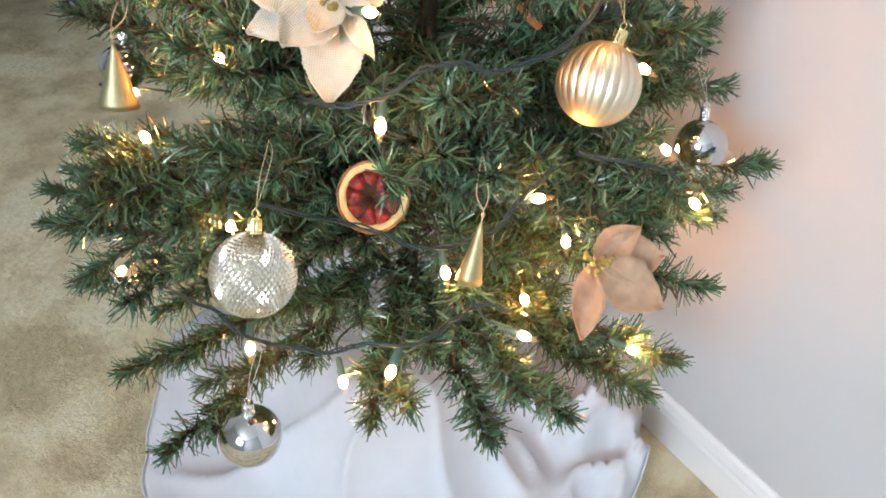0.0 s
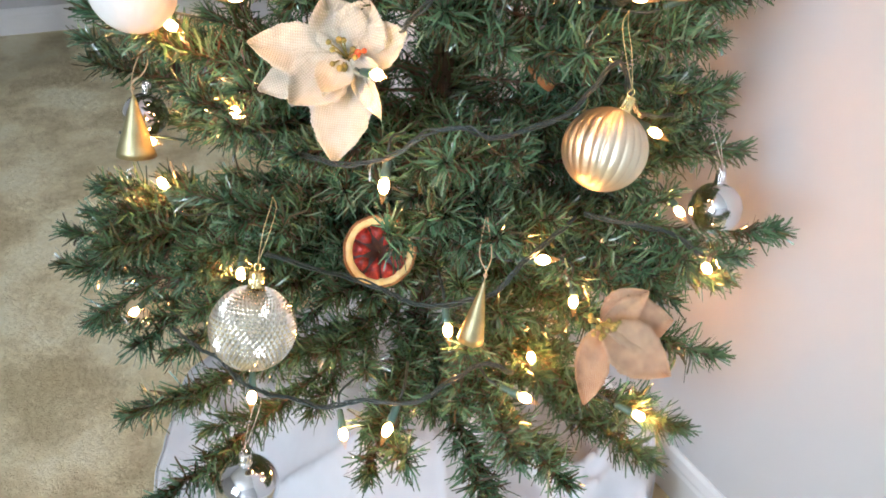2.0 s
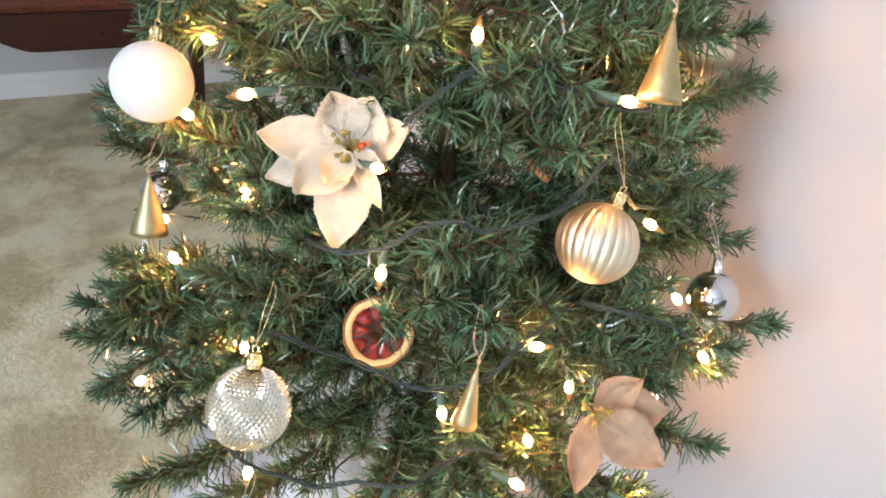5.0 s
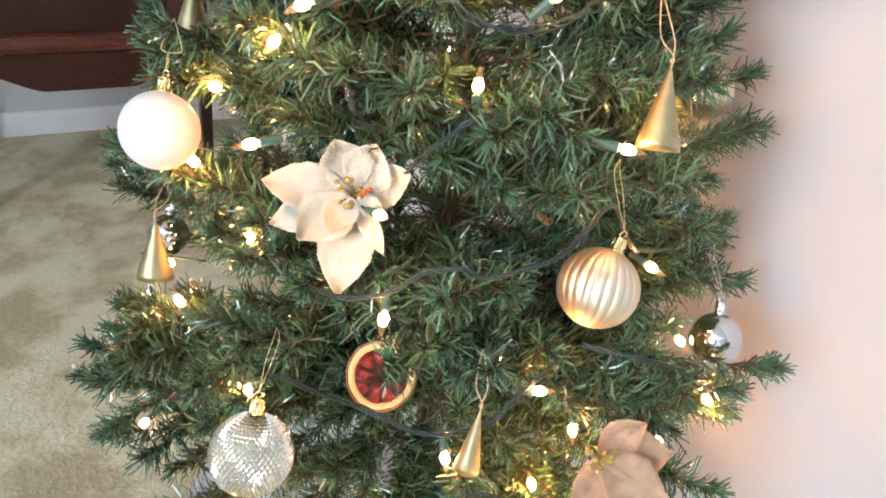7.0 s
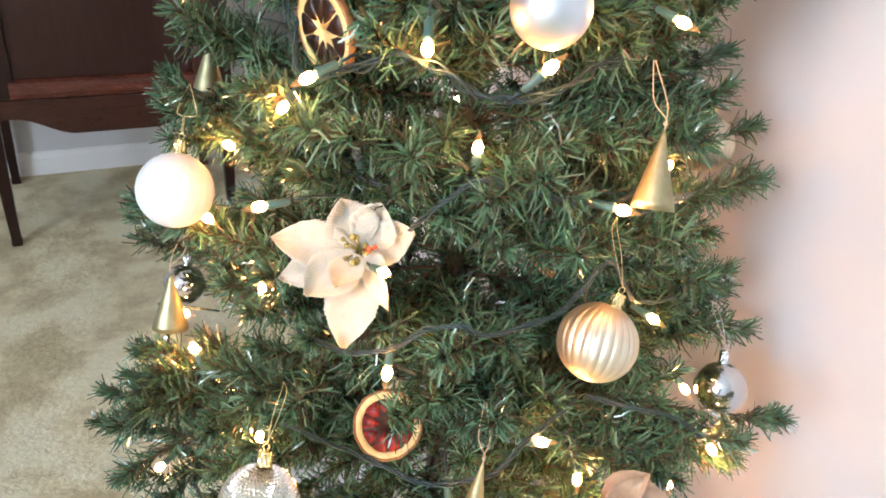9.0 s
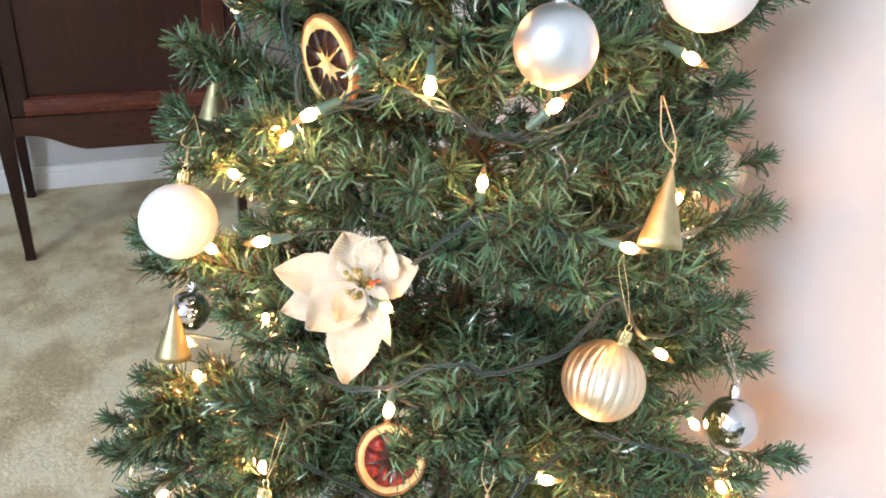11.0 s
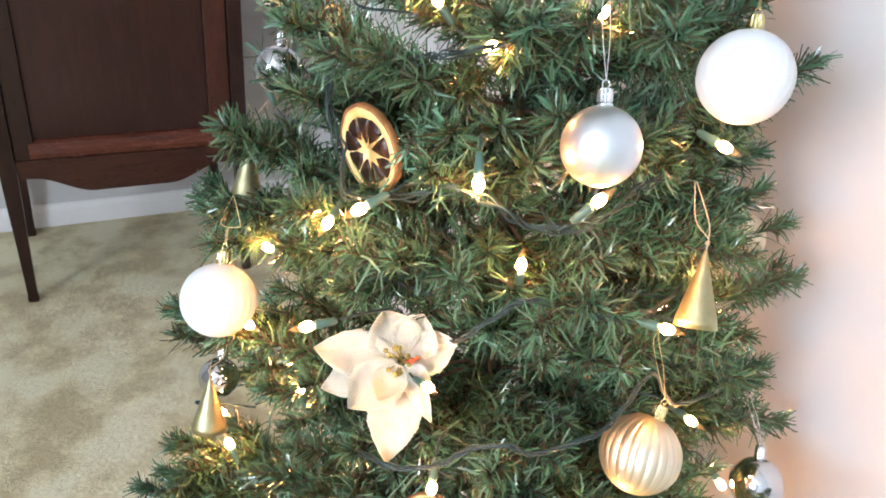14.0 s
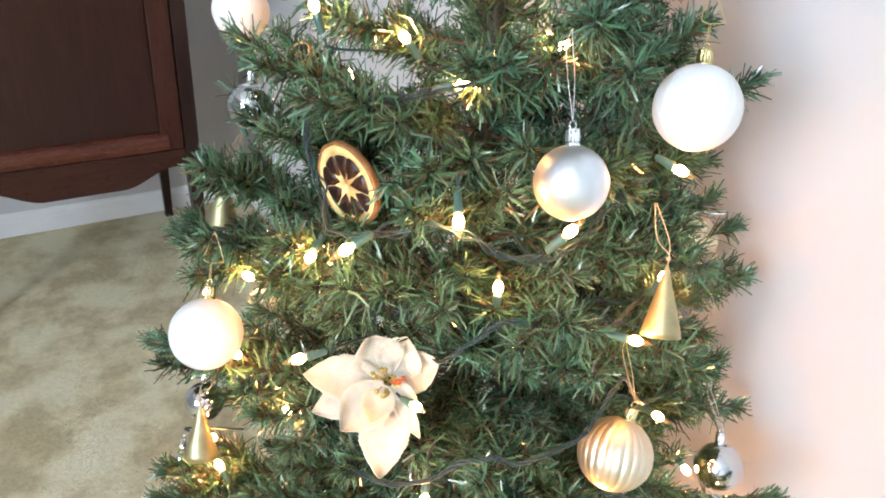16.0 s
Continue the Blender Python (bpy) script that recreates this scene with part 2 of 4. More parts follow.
def box(bm, x0, x1, y0, y1, z0, z1, bevel=0.0):
    r = bmesh.ops.create_cube(bm, size=1, matrix=Matrix.Translation(((x0 + x1) / 2, (y0 + y1) / 2, (z0 + z1) / 2)) @ Matrix.Diagonal((x1 - x0, y1 - y0, z1 - z0, 1)))
    if bevel:
        es = list({e for v in r["verts"] for e in v.link_edges})
        bmesh.ops.bevel(bm, geom=es, offset=bevel, segments=2, affect="EDGES", profile=0.5)
    return bm


def lathe(bm, profile, n=24, m=Matrix(), wave=None, closed=True):
    """Turns (radius, height) pairs round z. wave(angle, k): a factor on the radius at profile point k."""
    rings = []
    for k, (r, z) in enumerate(profile):
        rings.append([bm.verts.new(m @ Vector((r * (wave(2 * math.pi * i / n, k) if wave else 1) * math.cos(2 * math.pi * i / n), r * (wave(2 * math.pi * i / n, k) if wave else 1) * math.sin(2 * math.pi * i / n), z))) for i in range(n)])
    for a, b in zip(rings, rings[1:]):
        for i in range(n):
            bm.faces.new((a[i], a[(i + 1) % n], b[(i + 1) % n], b[i]))
    for ring, z in ((rings[0], profile[0][1]), (rings[-1], profile[-1][1])) if closed else ():
        c = bm.verts.new(m @ Vector((0, 0, z)))
        for i in range(n):
            f = (ring[(i + 1) % n], ring[i], c) if ring is rings[0] else (ring[i], ring[(i + 1) % n], c)
            bm.faces.new(f)
    return bm


def smooth_path(pts, steps=6):
    """A Catmull-Rom line through the points."""
    p = [Vector(q) for q in pts]
    if len(p) < 3:
        return [p[0].lerp(p[-1], i / steps) for i in range(steps + 1)]
    p = [2 * p[0] - p[1], *p, 2 * p[-1] - p[-2]]
    out = []
    for a, b, c, d in zip(p, p[1:], p[2:], p[3:]):
        for i in range(steps):
            t = i / steps
            out.append(0.5 * (2 * b + (c - a) * t + (2 * a - 5 * b + 4 * c - d) * t * t + (3 * b - a - 3 * c + d) * t ** 3))
    out.append(p[-2])
    return out


def tube(bm, pts, radius, sides=6, taper=None):
    rings = []
    up = Vector((0.3, 0.2, 0.93)).normalized()
    for i, p in enumerate(pts):
        d = (pts[min(i + 1, len(pts) - 1)] - pts[max(i - 1, 0)]).normalized()
        a = d.cross(up)
        if a.length < 1e-3:
            a = d.cross(Vector((1, 0, 0)))
        a.normalize()
        b = d.cross(a)
        r = radius * (taper(i / (len(pts) - 1)) if taper else 1)
        rings.append([bm.verts.new(p + r * (math.cos(k * 2 * math.pi / sides) * a + math.sin(k * 2 * math.pi / sides) * b)) for k in range(sides)])
    for u, v in zip(rings, rings[1:]):
        for k in range(sides):
            bm.faces.new((u[k], v[k], v[(k + 1) % sides], u[(k + 1) % sides]))
    bm.faces.new(rings[0])
    bm.faces.new(rings[-1][::-1])
    return bm


def aligned(at, axis):
    """The pose whose z runs along axis."""
    return Matrix.Translation(at) @ Vector(axis).to_track_quat("Z", "Y").to_matrix().to_4x4()


# ---------------- the room ----------------


def structure(name, bm, material, label):
    return tagged(part(name, bm, material, None, "", False), label, "", "", "structure")


bm = bmesh.new()
box(bm, WEST - 0.3, EAST + 0.3, SOUTH - 0.3, NORTH + 0.3, -0.12, 0)
structure("floor", bm, M_CARPET, "short beige carpet with trodden mottled pile")
bm = box(bmesh.new(), EAST, EAST + 0.12, SOUTH - 0.12, NORTH + 0.12, 0, CEIL)
structure("wall_east", bm, M_WALL, "smooth off-white painted wall beside the tree")
bm = box(bmesh.new(), WEST, EAST, NORTH, NORTH + 0.12, 0, CEIL)
structure("wall_north", bm, M_WALL, "off-white painted wall behind the cabinet")
bm = box(bmesh.new(), WEST, EAST, SOUTH - 0.12, SOUTH, 0, CEIL)
structure("wall_south", bm, M_WALL, "plain off-white painted wall")
bm = bmesh.new()
box(bm, WEST - 0.12, WEST, SOUTH - 0.12, WIN_Y0, 0, CEIL)
box(bm, WEST - 0.12, WEST, WIN_Y1, NORTH + 0.12, 0, CEIL)
box(bm, WEST - 0.12, WEST, WIN_Y0, WIN_Y1, 0, WIN_Z0)
box(bm, WEST - 0.12, WEST, WIN_Y0, WIN_Y1, WIN_Z1, CEIL)
structure("wall_west", bm, M_WALL, "off-white painted wall with a window opening")
bm = box(bmesh.new(), WEST - 0.12, EAST + 0.12, SOUTH - 0.12, NORTH + 0.12, CEIL, CEIL + 0.1)
structure("ceiling", bm, M_CEIL, "plain white ceiling")


def baseboard(x0, y0, x1, y1, inward, height, label):
    """A skirting board with a rounded shoulder and a bead, along a wall's foot."""
    d = Vector((x1 - x0, y1 - y0, 0))
    n = Vector((*inward, 0))
    prof = [(0, 0), (0.009, 0), (0.009, height * 0.62), (0.0075, height * 0.70), (0.0082, height * 0.76), (0.006, height * 0.92), (0.003, height), (0, height)]
    b = bmesh.new()
    ends = [[b.verts.new(Vector((x0, y0, 0)) + d * s + n * (q + 0.0005) + Vector((0, 0, h + 0.0005))) for q, h in prof] for s in (0, 1)]
    for i in range(len(prof) - 1):
        b.faces.new((ends[0][i], ends[1][i], ends[1][i + 1], ends[0][i + 1]))
    b.faces.new(ends[0][::-1])
    b.faces.new(ends[1])
    bmesh.ops.recalc_face_normals(b, faces=b.faces)
    return structure("baseboard", b, M_TRIM, label)


baseboard(EAST, SOUTH, EAST, NORTH - 0.012, (-1, 0), 0.073, "white gloss baseboard along the carpet")
baseboard(WEST, NORTH, EAST - 0.001, NORTH, (0, -1), 0.068, "white gloss baseboard behind the cabinet")
baseboard(WEST, SOUTH, WEST, NORTH - 0.012, (1, 0), 0.073, "white gloss baseboard under the window")
baseboard(WEST + 0.012, SOUTH, EAST - 0.012, SOUTH, (0, 1), 0.073, "white gloss baseboard along the plain wall")


def window():
    w = tagged(new("window_1"), "white framed window with four panes", "window", "", "structure")
    w.location = (WEST - 0.06, (WIN_Y0 + WIN_Y1) / 2, (WIN_Z0 + WIN_Z1) / 2)
    hy, hz = (WIN_Y1 - WIN_Y0) / 2, (WIN_Z1 - WIN_Z0) / 2
    b = bmesh.new()
    for y0, y1, z0, z1 in ((-hy, -hy + 0.05, -hz, hz), (hy - 0.05, hy, -hz, hz), (-hy + 0.05, hy - 0.05, hz - 0.05, hz), (-hy + 0.05, hy - 0.05, -hz, -hz + 0.05), (-0.025, 0.025, -hz + 0.05, hz - 0.05)):
        box(b, 0.0, 0.05, y0, y1, z0, z1, 0.004)
    part("window_frame", b, M_TRIM, w, "", False)
    part("window_sill", box(bmesh.new(), 0.055, 0.14, -hy - 0.04, hy + 0.04, -hz - 0.03, -hz - 0.002, 0.005), M_TRIM, w, "", False)
    for s in (-1, 1):
        p = part("pane", box(bmesh.new(), 0.022, 0.026, min(s * 0.026, s * (hy - 0.051)), max(s * 0.026, s * (hy - 0.051)), -hz + 0.051, hz - 0.051), M_PANE, w, "", False)
        p.visible_shadow = False


window()

# ---------------- cabinet ----------------


def cabinet():
    X0, X1, Y0, Y1, TOP = -0.108, 0.428, 1.772, 2.185, 0.98
    c = empty("cabinet", ((X0 + X1) / 2, (Y0 + Y1) / 2, 0), "dark mahogany cabinet on slender tapered legs against the wall", "cabinet")
    o = -Vector(c.location)

    def put(name, b, material, label="", smooth=False):
        bmesh.ops.translate(b, vec=o, verts=b.verts)
        return part(name, b, material, c, label, smooth)

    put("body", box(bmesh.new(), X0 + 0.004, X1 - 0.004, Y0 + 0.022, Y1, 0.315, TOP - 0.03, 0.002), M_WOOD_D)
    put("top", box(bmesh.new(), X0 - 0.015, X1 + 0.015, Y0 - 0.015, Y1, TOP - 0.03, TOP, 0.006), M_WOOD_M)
    for x in (X0 + 0.016, X1 - 0.016):
        for y in (Y0 + 0.016, Y1 - 0.018):
            b = bmesh.new()
            front = y < 1.9
            rows = [(0, 0.0105), (0.006, 0.012), (0.02, 0.0105), (0.15, 0.0125), (0.26, 0.0155), (0.32, 0.0165)] + ([(TOP - 0.031, 0.0165)] if front else [])
            rings = [[b.verts.new((x + sx * r, y + sy * r, z)) for sx, sy in ((-1, -1), (1, -1), (1, 1), (-1, 1))] for z, r in rows]
            for u, v in zip(rings, rings[1:]):
                for k in range(4):
                    b.faces.new((u[k], u[(k + 1) % 4], v[(k + 1) % 4], v[k]))
            b.faces.new(rings[0][::-1])
            b.faces.new(rings[-1])
            bmesh.ops.bevel(b, geom=[e for e in b.edges if abs(e.verts[0].co.z - e.verts[1].co.z) > 0.003], offset=0.003, segments=2, affect="EDGES", profile=0.5)
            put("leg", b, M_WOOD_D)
    L, R = X0 + 0.034, X1 - 0.034
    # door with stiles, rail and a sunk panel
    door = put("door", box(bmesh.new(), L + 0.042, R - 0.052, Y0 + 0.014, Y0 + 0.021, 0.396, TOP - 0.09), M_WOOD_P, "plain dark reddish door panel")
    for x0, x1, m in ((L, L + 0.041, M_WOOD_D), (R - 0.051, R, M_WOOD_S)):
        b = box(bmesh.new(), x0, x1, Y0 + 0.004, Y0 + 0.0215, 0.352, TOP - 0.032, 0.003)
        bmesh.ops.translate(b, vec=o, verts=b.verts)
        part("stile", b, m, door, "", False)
    b = box(bmesh.new(), L + 0.043, R - 0.053, Y0 + 0.005, Y0 + 0.0215, TOP - 0.09, TOP - 0.034, 0.003)
    bmesh.ops.translate(b, vec=o, verts=b.verts)
    part("rail", b, M_WOOD_D, door, "", False)
    b = bmesh.new()
    prof = [(0.0215, 0.352), (0.004, 0.352), (-0.004, 0.357), (-0.008, 0.368), (-0.006, 0.380), (0.001, 0.389), (0.010, 0.394), (0.0215, 0.396)]
    ends = [[b.verts.new((x, Y0 + q, h)) for q, h in prof] for x in (L + 0.030, R - 0.036)]
    for i in range(len(prof) - 1):
        b.faces.new((ends[0][i], ends[1][i], ends[1][i + 1], ends[0][i + 1]))
    b.faces.new(ends[0][::-1])
    b.faces.new(ends[1])
    bmesh.ops.recalc_face_normals(b, faces=b.faces)
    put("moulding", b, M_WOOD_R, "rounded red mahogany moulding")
    # apron with a curved lower edge
    b = bmesh.new()
    n = 40
    front, back = [], []
    for i in range(n + 1):
        u = i / n
        s = min(1, max(0, (0.5 - abs(u - 0.5) - 0.06) / 0.26))
        z = 0.304 - 0.041 * s * s * (3 - 2 * s) + (0.004 if 0.02 < u < 0.98 else 0)
        x = L + (R - L) * u
        front.append((b.verts.new((x, Y0 + 0.006, z)), b.verts.new((x, Y0 + 0.006, 0.350))))
        back.append((b.verts.new((x, Y0 + 0.0205, z)), b.verts.new((x, Y0 + 0.0205, 0.350))))
    for i in range(n):
        b.faces.new((front[i][0], front[i + 1][0], front[i + 1][1], front[i][1]))
        b.faces.new((back[i][1], back[i + 1][1], back[i + 1][0], back[i][0]))
        b.faces.new((front[i + 1][0], front[i][0], back[i][0], back[i + 1][0]))
        b.faces.new((front[i][1], front[i + 1][1], back[i + 1][1], back[i][1]))
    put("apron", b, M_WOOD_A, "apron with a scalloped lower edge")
    b = bmesh.new()
    box(b, L + 0.004, L + 0.014, Y0 + 0.0005, Y0 + 0.0035, 0.615, 0.665, 0.001)
    tube(b, [Vector((L + 0.003, Y0, 0.612)), Vector((L + 0.003, Y0, 0.668))], 0.003, 8)
    bmesh.ops.translate(b, vec=o, verts=b.verts)
    part("hinge", b, M_HINGE, door, "worn brass hinge", False)
    return c


cabinet()

# ---------------- white cloth round the foot of the tree ----------------
AX, AY = 0.37, 0.52


def tree_skirt():
    b = bmesh.new()
    NR, NA = 46, 220
    rows = []
    for i in range(NR + 1):
        u = i / NR
        ring = []
        for j in range(NA):
            a = 2 * math.pi * j / NA
            p = Vector((math.cos(a) * 1.3, math.sin(a) * 1.3, 0.4))
            hem = 0.318 + 0.016 * noise.noise(p * 1.6) + 0.009 * noise.noise(p * 5)
            if math.cos(a) > 0.86:
                hem = min(hem, 0.288 / math.cos(a))
            r = 0.022 + (hem - 0.022) * u
            s = min(1, max(0, (r - 0.085) / 0.13))
            z = 0.006 + 0.135 * (1 - s * s * (3 - 2 * s)) + 0.02 * (1 - u)
            k = min(1, max(0, (u - 0.12) / 0.4))
            x, y = math.cos(a) * r, math.sin(a) * r
            fold = 1.5 * noise.noise(Vector((math.cos(a) * 1.9 + 3, math.sin(a) * 1.9, u * 0.7))) + 0.7 * noise.noise(Vector((x * 9, y * 9, 2.2)))
            z += k * (0.010 + 0.012 * u) * (fold + 0.8)
            for turn, ridge in ((3.3, 0.016), (3.9, 0.020), (4.55, 0.017), (4.95, 0.022), (5.4, 0.026), (2.6, 0.018), (1.6, 0.02), (0.7, 0.015)):
                off = a - turn - 0.9 * (u - 0.5) * math.sin(turn * 7) - 0.25 * noise.noise(Vector((u * 3, turn, 0)))
                off = (off + math.pi) % (2 * math.pi) - math.pi
                z += 1.5 * ridge * k * math.exp(-abs(off) / (0.055 if off < 0 else 0.16)) * (0.35 + 0.65 * math.sin(math.pi * min(1, u * 1.1)))
            bunch = max(0, math.cos(a + 0.80)) ** 14 * min(1, max(0, (u - 0.45) / 0.25))
            z += 0.075 * bunch * (0.25 + (1 - abs(noise.noise(Vector((x * 17 + 2, y * 17, 0.4))))) ** 4 - 0.4 * u)
            lift = max(0, math.cos(a + 0.66)) ** 24 * max(0, u - 0.55) / 0.45
            z += 0.075 * lift * (1.2 - u * 0.5)
            ring.append(b.verts.new((r * math.cos(a), r * math.sin(a), max(z, 0.004))))
        rows.append(ring)
    for u, v in zip(rows, rows[1:]):
        for j in range(NA):
            b.faces.new((u[j], u[(j + 1) % NA], v[(j + 1) % NA], v[j]))
    rim = [v.co.copy() for v in rows[-1]]
    ob = part("tree_skirt", b, M_SHEET)
    ob.location = (AX, AY, 0)
    hem = tube(bmesh.new(), [p + Vector((0, 0, 0.0012)) for p in rim + rim[:1]], 0.0012, 6)
    part("hem", hem, M_SHEET, ob, "rolled stitched hem")
    sol = ob.modifiers.new("thickness", "SOLIDIFY")
    sol.thickness, sol.offset = 0.0018, 1
    return tagged(ob, "white cotton sheet draped in folds round the tree foot", "tree skirt")


tree_skirt()

# ---------------- where ornaments and lights hang ----------------
BACK = Vector((0.57, 0.82, 0))
RIGHT, UPV, OUT = Vector((0.824, -0.566, 0)), Vector((0.28, 0.41, 0.866)), Vector((-0.50, -0.72, 0.42)).normalized()
BAUBLES = [
    # kind, centre, radius, lean of the axis to the side, thread length
    ("gold", (0.384, 0.323, 0.585), 0.0302, 0.34, 0.050),
    ("diamond", (0.136, 0.373, 0.468), 0.0304, 0.0, 0.045),
    ("chrome", (0.119, 0.366, 0.306), 0.0255, -0.03, 0.045),
    ("chrome", (0.555, 0.331, 0.484), 0.0242, 0.0, 0.050),
    ("white", (0.122, 0.548, 0.648), 0.0298, 0.0, 0.050),
    ("matte", (0.319, 0.352, 0.825), 0.0247, -0.05, 0.055),
    ("white", (0.433, 0.356, 0.861), 0.0307, 0.08, 0.030),
    ("gold", (0.590, 0.452, 0.676), 0.0270, 0.1, 0.040),
    ("chrome", (0.195, 0.618, 0.814), 0.0195, 0.0, 0.030),
    ("chrome", (0.133, 0.640, 0.505), 0.0200, 0.0, 0.055),
    ("white", (0.215, 0.690, 0.878), 0.0250, 0.0, 0.030),
    ("chrome", (0.112, 0.690, 0.395), 0.0100, 0.0, 0.020),
]
CONES = [
    # apex, middle of the base, base radius, twine length
    ((0.114, 0.568, 0.561), (0.107, 0.557, 0.513), 0.0155, 0.050),
    ((0.425, 0.345, 0.741), (0.412, 0.327, 0.690), 0.0155, 0.045),
    ((0.300, 0.330, 0.487), (0.290, 0.323, 0.436), 0.0105, 0.044),
    ((0.178, 0.660, 0.740), (0.172, 0.652, 0.690), 0.0150, 0.040),
]
# bulbs: place, way from the socket to the tip (to the right, down), lit
# a few behind the trunk are unseen, added to warm the wall
BULBS_LOW = [
    ((0.405, 0.333, 0.424), (0.1, 1), 1), ((0.321, 0.281, 0.396), (1, 0.25), 1), ((0.212, 0.308, 0.387), (-0.3, 1), 1), ((0.083, 0.580, 0.333), (-0.5, 0.6), 1),
    ((0.170, 0.514, 0.400), (0.05, 1), 1), ((0.142, 0.413, 0.352), (0.1, 1), 1), ((0.205, 0.368, 0.319), (0.3, 1), 1), ((0.283, 0.344, 0.430), (0.25, 1), 1),
    ((0.384, 0.347, 0.354), (-0.4, -1), 1), ((0.418, 0.242, 0.365), (1, 0.3), 1), ((0.579, 0.370, 0.311), (0.1, 1), 1),
]
BULBS_MIDDLE = [
    ((0.235, 0.375, 0.559), (0, 1), 1), ((0.353, 0.327, 0.492), (1, -0.2), 1), ((0.517, 0.293, 0.454), (0.6, 0.8), 1), ((0.470, 0.352, 0.567), (0.8, 0.4), 1),
    ((0.145, 0.547, 0.620), (0.8, 0.3), 1), ((0.129, 0.590, 0.463), (-0.5, -0.9), 1), ((0.244, 0.408, 0.626), (0.75, 0.1, 1.0), 1), ((0.186, 0.543, 0.545), (-0.35, -1), 1),
    ((0.122, 0.573, 0.515), (1, 0.1), 1), ((0.529, 0.347, 0.477), (0.5, 0.6), 1), ((0.590, 0.520, 0.560), (0.8, -0.3), 1), ((0.330, 0.760, 0.560), (-0.3, -0.9), 1),
]
BULBS_UPPER = [
    ((0.164, 0.450, 0.672), (-0.9, 0.3), 1), ((0.198, 0.504, 0.724), (-0.4, 0.9), 1), ((0.177, 0.604, 0.660), (-0.9, -0.3), 1), ((0.193, 0.428, 0.768), (-0.8, 0.6), 1),
    ((0.314, 0.410, 0.716), (0, -1), 1), ((0.263, 0.517, 0.676), (-0.4, -1), 0), ((0.495, 0.400, 0.685), (0.5, -0.9), 1), ((0.388, 0.329, 0.692), (1, 0.15), 1),
    ((0.469, 0.355, 0.679), (0.8, -0.5), 0), ((0.480, 0.740, 0.640), (0.4, -0.8), 1),
]
BULBS_TOP = [
    ((0.434, 0.358, 0.812), (0.7, 0.4), 1), ((0.324, 0.350, 0.790), (0.7, -0.7), 1), ((0.256, 0.386, 0.794), (0.1, 1), 1), ((0.304, 0.464, 0.862), (1, -0.2), 1),
    ((0.300, 0.545, 0.880), (-0.7, -0.8), 1), ((0.387, 0.452, 0.887), (0.4, -0.9), 1), ((0.201, 0.682, 0.787), (-0.4, -0.8), 1), ((0.455, 0.560, 0.905), (0.6, -0.6), 1),
    ((0.230, 0.560, 0.905), (-0.3, -0.9), 1), ((0.340, 0.730, 0.800), (-0.2, -0.9), 1),
]
BULBS = BULBS_LOW + BULBS_MIDDLE + BULBS_UPPER + BULBS_TOP
CABLE_WAIST = [(0.190, 0.450, 0.560), (0.211, 0.399, 0.570), (0.234, 0.374, 0.583), (0.257, 0.355, 0.607), (0.273, 0.345, 0.612), (0.295, 0.335, 0.607), (0.345, 0.325, 0.620), (0.400, 0.345, 0.640), (0.452, 0.360, 0.585), (0.520, 0.380, 0.560)]
CABLE_UNDER_BELL = [(0.280, 0.440, 0.640), (0.268, 0.412, 0.660), (0.283, 0.390, 0.687), (0.302, 0.382, 0.704), (0.331, 0.367, 0.698), (0.372, 0.350, 0.690), (0.430, 0.385, 0.665), (0.500, 0.420, 0.660)]
CABLE_SHORT = [(0.200, 0.590, 0.640), (0.236, 0.556, 0.634), (0.246, 0.510, 0.664), (0.262, 0.500, 0.660), (0.300, 0.470, 0.650)]
CABLE_SHOULDER = [(0.215, 0.560, 0.850), (0.201, 0.503, 0.810), (0.203, 0.486, 0.783), (0.206, 0.476, 0.756), (0.228, 0.425, 0.775), (0.246, 0.404, 0.787), (0.262, 0.389, 0.784), (0.282, 0.374, 0.771), (0.308, 0.362, 0.765), (0.340, 0.362, 0.770), (0.385, 0.380, 0.778), (0.450, 0.400, 0.790)]
CABLE_HIP = [(0.180, 0.470, 0.450), (0.226, 0.381, 0.473), (0.242, 0.366, 0.467), (0.267, 0.348, 0.459), (0.311, 0.329, 0.473), (0.338, 0.330, 0.494), (0.400, 0.350, 0.505)]
CABLE_FOOT = [(0.111, 0.541, 0.335), (0.112, 0.480, 0.370), (0.122, 0.441, 0.385), (0.132, 0.420, 0.378), (0.141, 0.403, 0.374), (0.154, 0.378, 0.384), (0.178, 0.348, 0.390), (0.199, 0.330, 0.404), (0.237, 0.305, 0.412), (0.290, 0.310, 0.420), (0.318, 0.296, 0.412)]
CABLE_TOP = [(0.240, 0.500, 0.845), (0.252, 0.478, 0.851), (0.268, 0.465, 0.856), (0.290, 0.460, 0.860), (0.330, 0.440, 0.875), (0.380, 0.440, 0.880)]
CABLE_SIDE = [(0.410, 0.350, 0.505), (0.440, 0.318, 0.505), (0.475, 0.305, 0.495), (0.505, 0.296, 0.470), (0.560, 0.350, 0.450)]
CABLES = [CABLE_WAIST, CABLE_UNDER_BELL, CABLE_SHORT, CABLE_SHOULDER, CABLE_HIP, CABLE_FOOT, CABLE_TOP, CABLE_SIDE]
FLOWER, BURLAP = Vector((0.246, 0.457, 0.616)), Vector((0.398, 0.296, 0.432))
